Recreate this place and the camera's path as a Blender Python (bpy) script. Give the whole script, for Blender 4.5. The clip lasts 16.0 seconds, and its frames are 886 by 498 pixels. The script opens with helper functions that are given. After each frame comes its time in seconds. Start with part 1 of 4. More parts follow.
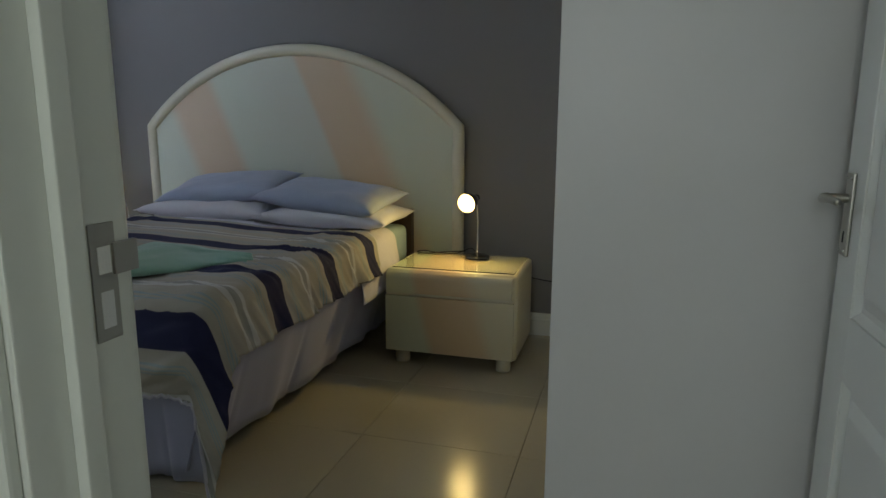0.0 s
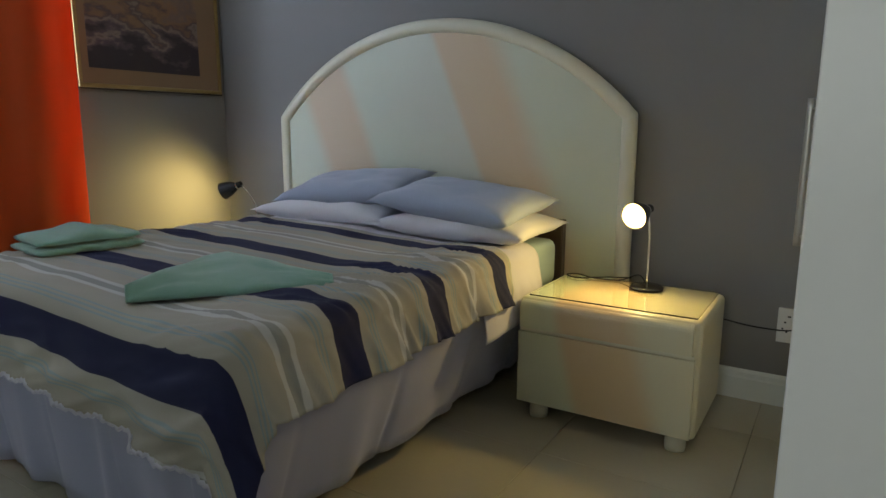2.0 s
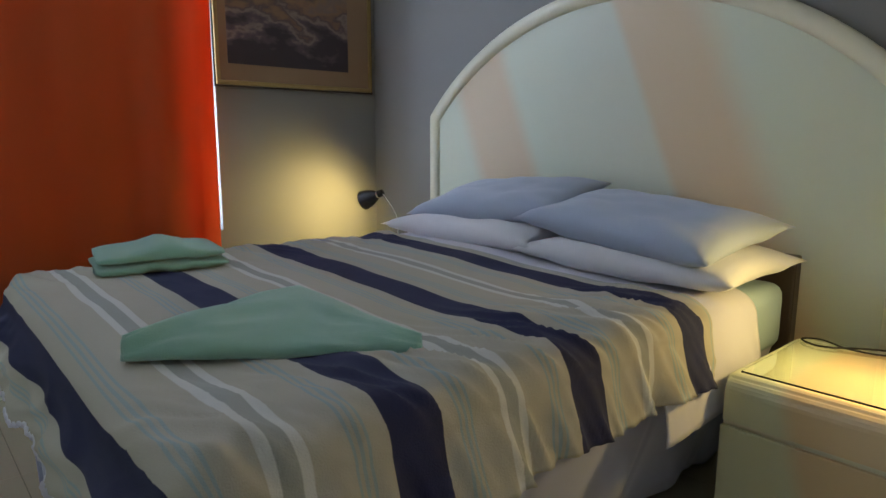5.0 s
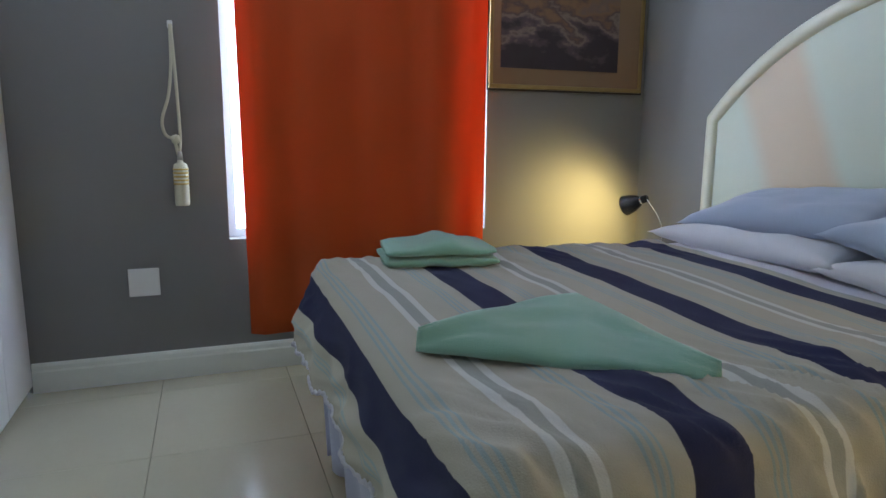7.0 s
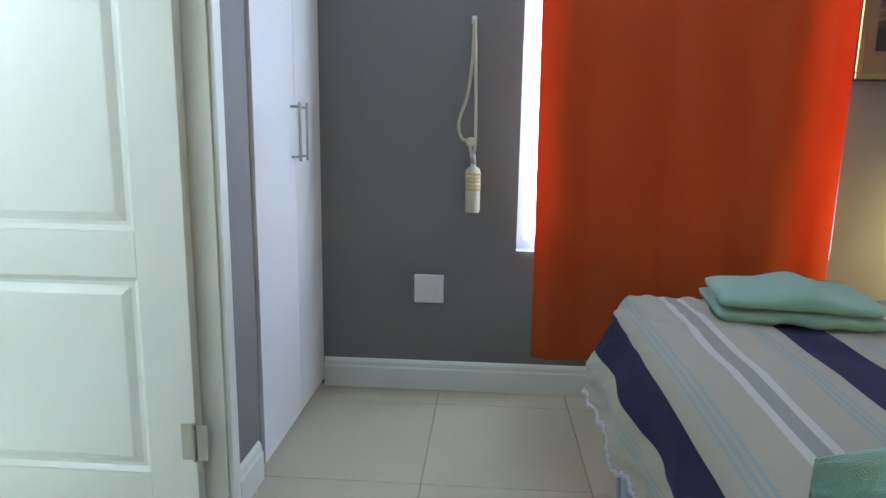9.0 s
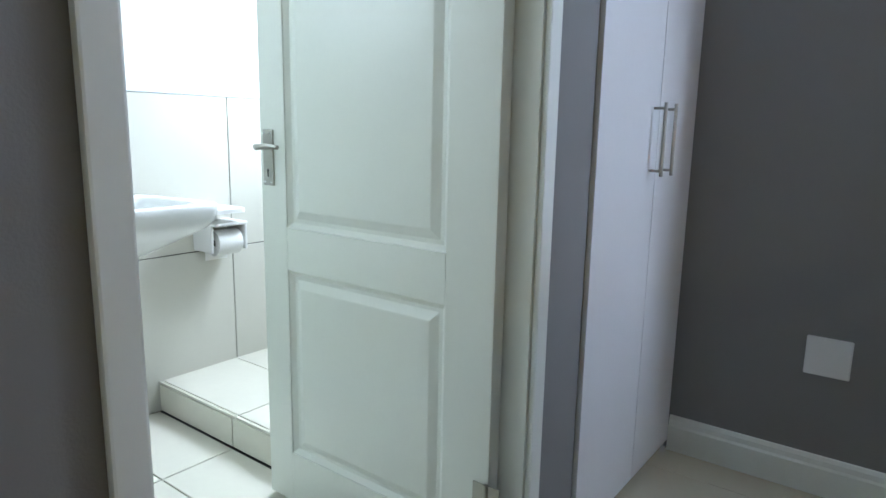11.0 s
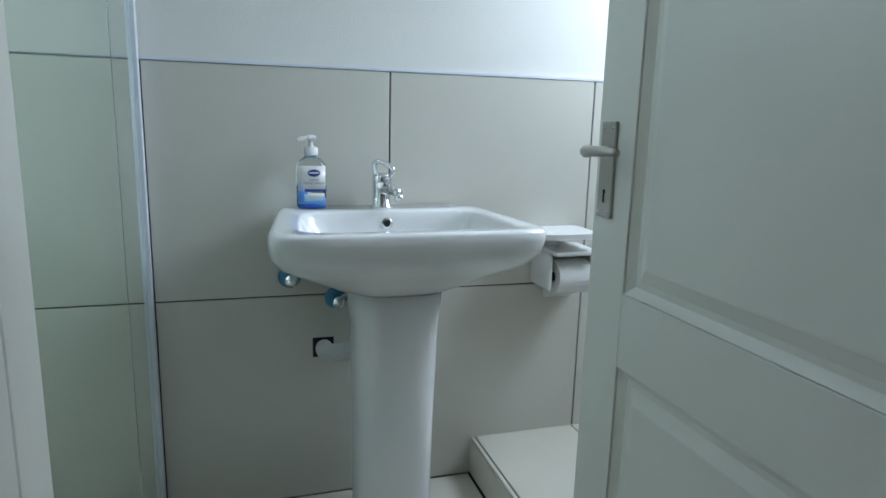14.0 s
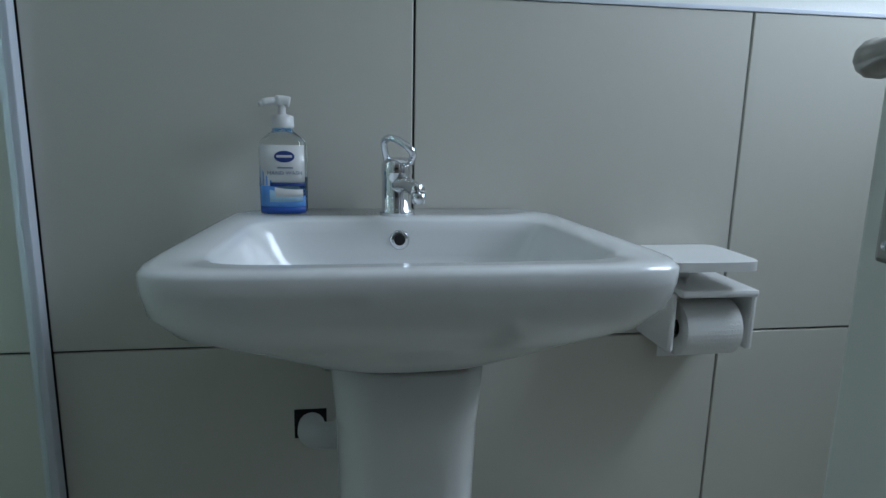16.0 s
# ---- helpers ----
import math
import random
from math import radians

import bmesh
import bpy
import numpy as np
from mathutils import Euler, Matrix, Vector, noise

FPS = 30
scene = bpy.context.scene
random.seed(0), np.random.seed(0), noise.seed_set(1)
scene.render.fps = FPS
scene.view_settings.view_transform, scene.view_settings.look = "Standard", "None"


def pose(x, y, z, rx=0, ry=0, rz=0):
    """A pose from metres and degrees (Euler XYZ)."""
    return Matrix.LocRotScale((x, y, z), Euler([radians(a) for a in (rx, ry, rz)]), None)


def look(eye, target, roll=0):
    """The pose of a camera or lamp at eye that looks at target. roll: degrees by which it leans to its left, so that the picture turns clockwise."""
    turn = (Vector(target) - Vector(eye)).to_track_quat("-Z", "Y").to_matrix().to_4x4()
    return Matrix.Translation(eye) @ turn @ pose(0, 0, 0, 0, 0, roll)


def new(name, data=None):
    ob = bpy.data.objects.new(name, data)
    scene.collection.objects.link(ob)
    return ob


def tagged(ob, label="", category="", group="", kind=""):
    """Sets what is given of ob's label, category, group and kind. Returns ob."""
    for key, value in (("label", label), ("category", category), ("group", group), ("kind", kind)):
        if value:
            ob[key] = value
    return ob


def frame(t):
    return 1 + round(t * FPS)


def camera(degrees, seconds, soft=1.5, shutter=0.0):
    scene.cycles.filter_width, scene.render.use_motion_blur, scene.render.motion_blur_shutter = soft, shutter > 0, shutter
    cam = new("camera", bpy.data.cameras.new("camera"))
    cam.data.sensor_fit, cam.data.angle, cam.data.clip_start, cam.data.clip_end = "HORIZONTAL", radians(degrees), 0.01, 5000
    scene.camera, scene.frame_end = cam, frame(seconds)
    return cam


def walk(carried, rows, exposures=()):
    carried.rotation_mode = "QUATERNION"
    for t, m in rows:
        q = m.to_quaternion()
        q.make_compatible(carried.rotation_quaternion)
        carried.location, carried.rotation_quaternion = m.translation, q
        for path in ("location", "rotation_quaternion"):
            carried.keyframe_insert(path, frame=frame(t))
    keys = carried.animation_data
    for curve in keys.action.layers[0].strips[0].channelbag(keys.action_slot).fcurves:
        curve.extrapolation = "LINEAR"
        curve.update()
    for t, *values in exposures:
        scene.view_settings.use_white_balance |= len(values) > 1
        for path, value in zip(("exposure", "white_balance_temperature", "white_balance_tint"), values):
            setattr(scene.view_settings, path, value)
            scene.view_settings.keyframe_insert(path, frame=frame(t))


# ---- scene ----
cam = camera(69.3, 16.0)
PATH = [
    (0, (0.658, 0.272, 1.145), (0.112, 2.159, 0.773), 0.2),
    (0.5, (0.597, 0.375, 1.138), (-0.054, 2.229, 0.765), 0.3),
    (1, (0.561, 0.546, 1.121), (-0.193, 2.36, 0.748), 0.3),
    (1.5, (0.563, 0.775, 1.106), (-0.397, 2.49, 0.737), 0.2),
    (2, (0.532, 0.98, 1.088), (-0.508, 2.649, 0.721), 0.2),
    (2.5, (0.451, 1.187, 1.096), (-0.611, 2.84, 0.725), 0.0),
    (3, (0.353, 1.376, 1.074), (-0.72, 3.024, 0.708), 0.1),
    (5.5, (0.204, 1.594, 1.041), (-1.391, 2.753, 0.708), 0.1),
    (6, (0.189, 1.573, 1.042), (-1.508, 2.578, 0.71), 0.2),
    (6.5, (0.174, 1.555, 1.045), (-1.614, 2.387, 0.71), 0.2),
    (7, (0.127, 1.529, 1.047), (-1.722, 2.211, 0.71), 0.4),
    (7.5, (0.037, 1.507, 1.051), (-1.866, 2.026, 0.718), 0.4),
    (8, (-0.064, 1.468, 1.062), (-1.998, 1.849, 0.729), 0.6),
    (8.5, (-0.145, 1.472, 1.076), (-2.107, 1.64, 0.726), 0.7),
    (9, (-0.241, 1.489, 1.076), (-2.204, 1.356, 0.718), 0.9),
    (9.5, (-0.334, 1.536, 1.081), (-2.246, 1.07, 0.722), 1.0),
    (9.7, (-0.372, 1.548, 1.083), (-2.242, 0.937, 0.721), 1.0),
    (11.8, (-0.853, 1.352, 1.086), (-2.148, -0.130, 0.711), 1.2),
    (12, (-0.901, 1.338, 1.087), (-2.087, -0.227, 0.706), 1.2),
    (12.5, (-1.007, 1.322, 1.086), (-1.894, -0.427, 0.696), 1.2),
    (13, (-1.081, 1.258, 1.069), (-1.795, -0.569, 0.682), 1.4),
    (13.5, (-1.159, 1.078, 1.077), (-1.764, -0.789, 0.69), 1.4),
    (14, (-1.218, 0.903, 1.071), (-1.799, -0.971, 0.683), 1.5),
    (14.5, (-1.301, 0.75, 1.037), (-1.836, -1.14, 0.657), 1.5),
    (15, (-1.394, 0.592, 1.016), (-1.775, -1.334, 0.635), 1.4),
    (15.5, (-1.44, 0.447, 1.006), (-1.73, -1.492, 0.614), 1.3),
    (16, (-1.471, 0.294, 1.001), (-1.779, -1.641, 0.601), 1.2),
]
EXPOSURES = [(0.0, -0.2, 6850, 10), (1.0, 0.05, 6900, 10), (2.0, 0.4, 7000, 10), (3.0, 0.6, 7000, 10), (5.5, 0.6, 6750, 10), (7.0, 0.85, 6500, 10), (8.0, 1.2, 6500, 10), (9.0, 1.25, 6500, 10), (9.7, 1.25, 6450, 10), (11.8, 0.15, 6450, 10), (12.5, -0.1, 6450, 10), (14.5, -0.85, 6350, 10), (16.0, -1.5, 6200, 10)]
BED_WINDOW, BATH_FILL, CORRIDOR_FILL, LAMP_R, LAMP_L = 48, 46, 14, 6, 10
walk(cam, [(t, look(eye, target, roll)) for t, eye, target, roll in PATH], EXPOSURES)

# ---- light ----
world = bpy.data.worlds.new("world")
scene.world = world
world.use_nodes = True
wn = world.node_tree.nodes
sky = wn.new("ShaderNodeTexSky")
sky.sky_type, sky.sun_disc = "NISHITA", False
sky.sun_elevation, sky.sun_rotation = radians(50), radians(80)
world.node_tree.links.new(sky.outputs["Color"], wn["Background"].inputs["Color"])
wn["Background"].inputs["Strength"].default_value = 0.12


def lamp(name, kind, m, energy, colour, **more):
    data = bpy.data.lights.new(name, kind)
    data.energy, data.color = energy, colour
    for key, value in more.items():
        if key == "size":
            data.shape = "RECTANGLE"
            data.size, data.size_y = value
        elif key == "radius":
            data.shadow_soft_size = value
        elif key == "angle":
            data.angle = value
        elif key == "spot":
            data.spot_size, data.spot_blend = value
    ob = new(name, data)
    ob.matrix_world = m
    return ob


W0 = -2.90
lamp("sun", "SUN", look((6, 1, 7), (0, 0, 0)), 2.5, (1, 0.95, 0.88), angle=radians(0.5))
# daylight standing in the bedroom window
lamp("bedroom_window_daylight", "AREA", look((-2.935, 2.226, 1.51), (0, 2.226, 1.51)), BED_WINDOW, (0.60, 0.74, 1), size=(1.2, 1.8))
# two bathroom fill lamps, added; their openings are assumed and out of view
lamp("shower_fill_lamp", "AREA", look((-0.45, -0.84, 1.80), (-0.9, 1.0, 1.1)), BATH_FILL * 0.12, (0.71, 0.84, 1), size=(0.7, 0.55))
lamp("bath_fill_lamp", "AREA", look((W0 + 0.02, -0.40, 1.75), (-1.2, -0.55, 1.15)), BATH_FILL, (0.71, 0.84, 1), size=(0.65, 0.75))
# fill lamp added at the corridor's far end, in an assumed opening
lamp("corridor_fill_lamp", "AREA", look((0.35, -1.62, 1.60), (0.6, 0.9, 1.1)), CORRIDOR_FILL, (0.84, 0.94, 0.97), size=(0.7, 0.9))
lamp("bedside_bulb", "POINT", pose(-0.114, 3.333, 0.774), LAMP_R, (1, 0.76, 0.27), radius=0.03)
lamp("reading_bulb", "POINT", pose(-2.479, 3.460, 0.745), LAMP_L, (1, 0.78, 0.29), radius=0.02)


# ---- materials ----
def material(name, colour, rough=0.6, metal=0.0, vary=0.12, scale=6.0, grain=120.0, bump=0.1, depth=0.002, coat=0.0, sheen=0.0, emit=0.0, per_object=0.0):
    m = bpy.data.materials.new(name)
    m.use_nodes = True
    n, l = m.node_tree.nodes, m.node_tree.links
    b = n["Principled BSDF"]
    b.inputs["Roughness"].default_value, b.inputs["Metallic"].default_value = rough, metal
    b.inputs["Coat Weight"].default_value = coat
    b.inputs["Coat Roughness"].default_value = 0.12
    b.inputs["Sheen Weight"].default_value = sheen
    tc = n.new("ShaderNodeTexCoord")
    big, small = n.new("ShaderNodeTexNoise"), n.new("ShaderNodeTexNoise")
    big.inputs["Scale"].default_value, big.inputs["Detail"].default_value = scale, 4
    small.inputs["Scale"].default_value, small.inputs["Detail"].default_value = grain, 3
    l.new(tc.outputs["Object"], big.inputs["Vector"])
    l.new(tc.outputs["Object"], small.inputs["Vector"])
    mix = n.new("ShaderNodeMix")
    mix.data_type = "RGBA"
    mix.inputs[6].default_value = (*[c * (1 - vary) for c in colour], 1)
    mix.inputs[7].default_value = (*[min(1, c * (1 + vary)) for c in colour], 1)
    add = n.new("ShaderNodeMath")
    add.operation = "MULTIPLY_ADD"
    add.inputs[1].default_value, add.inputs[2].default_value = 0.3, 0
    l.new(small.outputs["Fac"], add.inputs[0])
    tot = n.new("ShaderNodeMath")
    tot.operation = "MULTIPLY_ADD"
    tot.inputs[1].default_value = 0.7
    l.new(big.outputs["Fac"], tot.inputs[0])
    l.new(add.outputs[0], tot.inputs[2])
    l.new(tot.outputs[0], mix.inputs[0])
    out = mix.outputs[2]
    if per_object:
        info, hsv = n.new("ShaderNodeObjectInfo"), n.new("ShaderNodeHueSaturation")
        rng = n.new("ShaderNodeMapRange")
        rng.inputs[3].default_value, rng.inputs[4].default_value = 1 - per_object, 1 + per_object
        l.new(info.outputs["Random"], rng.inputs[0])
        l.new(rng.outputs[0], hsv.inputs["Value"])
        l.new(out, hsv.inputs["Color"])
        out = hsv.outputs[0]
    l.new(out, b.inputs["Base Color"])
    rr = n.new("ShaderNodeMapRange")
    rr.inputs[3].default_value, rr.inputs[4].default_value = max(0.02, rough * 0.82), min(1, rough * 1.18)
    l.new(big.outputs["Fac"], rr.inputs[0])
    l.new(rr.outputs[0], b.inputs["Roughness"])
    if bump:
        bp = n.new("ShaderNodeBump")
        bp.inputs["Strength"].default_value, bp.inputs["Distance"].default_value = bump, depth
        l.new(small.outputs["Fac"], bp.inputs["Height"])
        l.new(bp.outputs[0], b.inputs["Normal"])
    if emit:
        b.inputs["Emission Color"].default_value = (*colour, 1)
        b.inputs["Emission Strength"].default_value = emit
    return m


def bands(m, coord, stops, smooth=False, period=0.0):
    """Colour bands along a linear coordinate (ax, ay, az, offset) of the object, or along UV's y when coord is None."""
    n, l = m.node_tree.nodes, m.node_tree.links
    b = n["Principled BSDF"]
    tc, dot = n.new("ShaderNodeTexCoord"), n.new("ShaderNodeVectorMath")
    dot.operation = "DOT_PRODUCT"
    axis = coord or (0, 1, 0, 0)
    dot.inputs[1].default_value = axis[:3]
    l.new(tc.outputs["Object" if coord else "UV"], dot.inputs[0])
    off = n.new("ShaderNodeMath")
    off.inputs[1].default_value = axis[3]
    l.new(dot.outputs["Value"], off.inputs[0])
    v = off.outputs[0]
    if period:
        wr = n.new("ShaderNodeMath")
        wr.operation = "PINGPONG"
        wr.inputs[1].default_value = period / 2
        l.new(v, wr.inputs[0])
        sc = n.new("ShaderNodeMath")
        sc.operation = "DIVIDE"
        sc.inputs[1].default_value = period / 2
        l.new(wr.outputs[0], sc.inputs[0])
        v = sc.outputs[0]
    ramp = n.new("ShaderNodeValToRGB")
    ramp.color_ramp.interpolation = "EASE" if smooth else "LINEAR"
    els = ramp.color_ramp.elements
    while len(els) > 1:
        els.remove(els[-1])
    els[0].position, els[0].color = stops[0][0], (*stops[0][1], 1)
    for p, c in stops[1:]:
        e = els.new(p)
        e.color = (*c, 1)
    l.new(v, ramp.inputs[0])
    mul = n.new("ShaderNodeMix")
    mul.data_type, mul.blend_type = "RGBA", "MULTIPLY"
    mul.inputs[0].default_value = 1
    old = b.inputs["Base Color"].links[0].from_socket
    l.new(ramp.outputs[0], mul.inputs[6])
    l.new(old, mul.inputs[7])
    l.new(mul.outputs[2], b.inputs["Base Color"])
    return m


GREY = material("grey_wall_paint", (0.20, 0.195, 0.19), 0.75, vary=0.06, scale=1.7, grain=260, bump=0.25)
WHITE_WALL = material("white_wall_paint", (0.74, 0.74, 0.70), 0.7, vary=0.05, scale=1.5, grain=240, bump=0.25)
CEILING = material("ceiling_paint", (0.78, 0.78, 0.76), 0.8, vary=0.04)
GLOSS_WHITE = material("white_gloss_paint", (0.72, 0.74, 0.68), 0.34, vary=0.05, scale=3, grain=90, bump=0.06)
LAMINATE = material("white_laminate", (0.70, 0.70, 0.70), 0.38, vary=0.05, scale=4, grain=70, bump=0.05)
FLOOR_TILE = material("cream_floor_tile", (0.46, 0.425, 0.32), 0.20, vary=0.07, scale=3.5, grain=60, bump=0.03, per_object=0.03)
GROUT = material("dark_grout", (0.40, 0.37, 0.28), 0.9, vary=0.2)
BATH_GROUT = material("black_grout", (0.05, 0.05, 0.045), 0.9, vary=0.3)
BATH_TILE = material("pale_wall_tile", (0.59, 0.58, 0.515), 0.16, vary=0.05, scale=3, grain=50, bump=0.02, per_object=0.02)
BATH_FLOOR = material("cream_bathroom_tile", (0.66, 0.64, 0.55), 0.25, vary=0.07, scale=4, grain=40, bump=0.03, per_object=0.03)
IVORY = material("ivory_lacquer", (0.62, 0.60, 0.47), 0.32, vary=0.04, scale=3, grain=80, bump=0.03)
PEACH = (1.0, 0.79, 0.63)
MINT = (0.92, 1.0, 0.93)
CREAM = (1.0, 0.97, 0.88)
BOARD = bands(material("airbrushed_panel", (0.60, 0.60, 0.52), 0.45, vary=0.03, scale=3, grain=200, bump=0.1), (0.33, 0, 0.14, 0.738),
              [(0.0, CREAM), (0.12, MINT), (0.205, MINT), (0.245, PEACH), (0.32, PEACH), (0.355, MINT), (0.535, (0.93, 0.97, 0.95)), (0.552, PEACH), (0.625, PEACH), (0.68, MINT), (1.0, CREAM)], True)
STAND = bands(material("airbrushed_lacquer", (0.60, 0.58, 0.45), 0.32, vary=0.04, scale=3, grain=80, bump=0.03), (1.0, 0, 0.25, 0.40),
              [(0.0, CREAM), (0.22, MINT), (0.30, MINT), (0.36, PEACH), (0.56, PEACH), (0.66, CREAM), (1.0, CREAM)], True)
SKIRT = material("lavender_sheet_cotton", (0.36, 0.37, 0.50), 0.9, vary=0.07, scale=5, grain=400, bump=0.3, sheen=0.3)
SHEET = material("white_lavender_sheet", (0.54, 0.53, 0.60), 0.9, vary=0.05, scale=5, grain=400, bump=0.3, sheen=0.3)
PILLOW_BLUE = material("blue_grey_pillowcase", (0.36, 0.42, 0.54), 0.9, vary=0.06, scale=6, grain=400, bump=0.3, sheen=0.3)
PILLOW_WHITE = material("white_pillowcase", (0.66, 0.66, 0.70), 0.9, vary=0.05, scale=6, grain=400, bump=0.3, sheen=0.3)
MATTRESS = material("pale_blue_mattress_cover", (0.34, 0.45, 0.48), 0.85, vary=0.08, scale=8, grain=300, bump=0.3)
TOWEL = material("mint_green_terry", (0.27, 0.52, 0.42), 1.0, vary=0.1, scale=9, grain=500, bump=0.9, depth=0.004, sheen=0.6)
NAVY, BEIGE, OFFW, ICE, DULL = (0.013, 0.016, 0.065), (0.44, 0.41, 0.34), (0.60, 0.60, 0.57), (0.32, 0.39, 0.40), (0.34, 0.345, 0.32)
COVER = bands(material("striped_woven_cotton", (0.97, 0.97, 0.97), 0.9, vary=0.05, scale=7, grain=350, bump=0.5), None,
              [(0.0, NAVY), (0.235, NAVY), (0.242, BEIGE), (0.40, BEIGE), (0.407, ICE), (0.425, ICE), (0.432, BEIGE), (0.455, BEIGE), (0.462, ICE), (0.485, ICE), (0.492, BEIGE), (0.515, BEIGE),
               (0.522, ICE), (0.54, ICE), (0.547, BEIGE), (0.845, BEIGE), (0.855, OFFW), (0.925, OFFW), (0.935, DULL), (1.0, DULL)], False, 0.42)
BLACK = material("black_enamel", (0.012, 0.012, 0.013), 0.25, vary=0.1, bump=0.02)
DARK_WOOD = material("dark_brown_wood", (0.035, 0.022, 0.018), 0.4, vary=0.25, scale=12)
GOLD = material("gold_frame_paint", (0.33, 0.23, 0.09), 0.35, metal=0.6, vary=0.2, scale=20)
TAN = material("tan_mount_card", (0.24, 0.15, 0.085), 0.85, vary=0.05)
STEEL = material("brushed_steel", (0.42, 0.41, 0.37), 0.32, metal=1.0, vary=0.08, scale=20, grain=200, bump=0.03)
CHROME = material("chrome", (0.75, 0.76, 0.78), 0.07, metal=1.0, vary=0.03, bump=0)
CERAMIC = material("white_ceramic", (0.76, 0.77, 0.76), 0.10, vary=0.02, bump=0, coat=0.5)
PLASTIC = material("white_plastic", (0.70, 0.70, 0.68), 0.35, vary=0.03, bump=0)
PIPE_PLASTIC = material("pipe_plastic", (0.62, 0.62, 0.60), 0.4, vary=0.06, bump=0)
PAPER = material("tissue_paper", (0.76, 0.76, 0.74), 0.95, vary=0.03, grain=300, bump=0.4)
ROPE = material("cream_cotton_cord", (0.58, 0.55, 0.42), 0.9, vary=0.12, grain=500, bump=0.8)
GOLD_THREAD = material("gold_thread", (0.50, 0.36, 0.10), 0.6, vary=0.2, grain=500, bump=0.6)
BLUE_PLASTIC = material("blue_film", (0.05, 0.22, 0.36), 0.3, vary=0.3, scale=40, bump=0)
INK_BLUE = material("label_blue", (0.02, 0.05, 0.22), 0.4, vary=0.05, bump=0)
INK_GREY = material("label_grey", (0.16, 0.20, 0.30), 0.5, vary=0.05, bump=0)
WAVE = material("label_wave_blue", (0.10, 0.30, 0.68), 0.35, vary=0.35, scale=45, bump=0)
DEEP_BLUE = material("label_deep_blue", (0.02, 0.09, 0.40), 0.35, vary=0.1, bump=0)
SWIRL = material("label_light_blue", (0.38, 0.60, 0.78), 0.4, vary=0.3, scale=50, bump=0)
HOLE = material("dark_hole", (0.01, 0.01, 0.01), 0.9, bump=0)
SEAL = material("green_seal", (0.05, 0.07, 0.055), 0.5, vary=0.1, bump=0)
MAT = material("pale_pink_bath_mat", (0.66, 0.58, 0.54), 1.0, vary=0.16, scale=14, grain=220, bump=0.9, depth=0.006, sheen=0.4)
ALU = material("white_aluminium", (0.66, 0.70, 0.76), 0.3, vary=0.04, bump=0)
BULB = material("warm_bulb", (1.0, 0.72, 0.30), 0.4, vary=0, bump=0, emit=6)
LINING = material("white_net_lining", (0.75, 0.72, 0.66), 0.9, vary=0.05, grain=300, bump=0.3)


def paint_picture():
    m = material("seascape_print", (0.16, 0.10, 0.075), 0.6, vary=0.25, scale=14, grain=60, bump=0.1)
    n, l = m.node_tree.nodes, m.node_tree.links
    b = n["Principled BSDF"]
    tc, nz, sep, add, ramp = (n.new("ShaderNode" + k) for k in ("TexCoord", "TexNoise", "SeparateXYZ", "Math", "ValToRGB"))
    mp = n.new("ShaderNodeMapping")
    mp.inputs["Scale"].default_value = (1, 3.2, 6)
    l.new(tc.outputs["Object"], mp.inputs[0])
    l.new(mp.outputs[0], nz.inputs["Vector"])
    nz.inputs["Scale"].default_value, nz.inputs["Detail"].default_value = 2.1, 9
    l.new(tc.outputs["Object"], sep.inputs[0])
    add.operation = "MULTIPLY_ADD"
    add.inputs[1].default_value = 1.6
    l.new(sep.outputs["Z"], add.inputs[0])
    l.new(nz.outputs["Fac"], add.inputs[2])
    els = ramp.color_ramp.elements
    els[0].position, els[0].color = 0.28, (0.035, 0.022, 0.028, 1)
    els[1].position, els[1].color = 0.95, (0.30, 0.16, 0.07, 1)
    for p, c in ((0.38, (0.09, 0.06, 0.065, 1)), (0.45, (0.22, 0.16, 0.13, 1)), (0.52, (0.10, 0.062, 0.055, 1)), (0.62, (0.22, 0.12, 0.06, 1)), (0.74, (0.17, 0.11, 0.085, 1))):
        els.new(p).color = c
    l.new(add.outputs[0], ramp.inputs[0])
    l.new(ramp.outputs[0], b.inputs["Base Color"])
    return m


PRINT = paint_picture()


def sheer(m, through_colour, share):
    """Lets part of the light through a cloth."""
    n, l = m.node_tree.nodes, m.node_tree.links
    tr, mix = n.new("ShaderNodeBsdfTranslucent"), n.new("ShaderNodeMixShader")
    tr.inputs["Color"].default_value = (*through_colour, 1)
    mix.inputs[0].default_value = share
    l.new(n["Principled BSDF"].outputs[0], mix.inputs[1])
    l.new(tr.outputs[0], mix.inputs[2])
    l.new(mix.outputs[0], n["Material Output"].inputs["Surface"])
    return m


CURTAIN = sheer(material("orange_curtain_cloth", (0.50, 0.085, 0.012), 0.8, vary=0.08, scale=3, grain=420, bump=0.3), (0.62, 0.080, 0.010), 0.35)
sheer(LINING, (0.75, 0.60, 0.42), 0.24)


def glass(name, tint, rough=0.0):
    m = bpy.data.materials.new(name)
    m.use_nodes = True
    b = m.node_tree.nodes["Principled BSDF"]
    b.inputs["Base Color"].default_value = (*tint, 1)
    b.inputs["Roughness"].default_value, b.inputs["Transmission Weight"].default_value, b.inputs["IOR"].default_value = rough, 1, 1.45
    return m


GLASS = glass("greenish_shower_glass", (0.80, 0.90, 0.84))
CLEAR = glass("clear_glass", (0.95, 0.97, 0.95))
SOAP = glass("blue_soap_plastic", (0.35, 0.62, 0.88), 0.1)


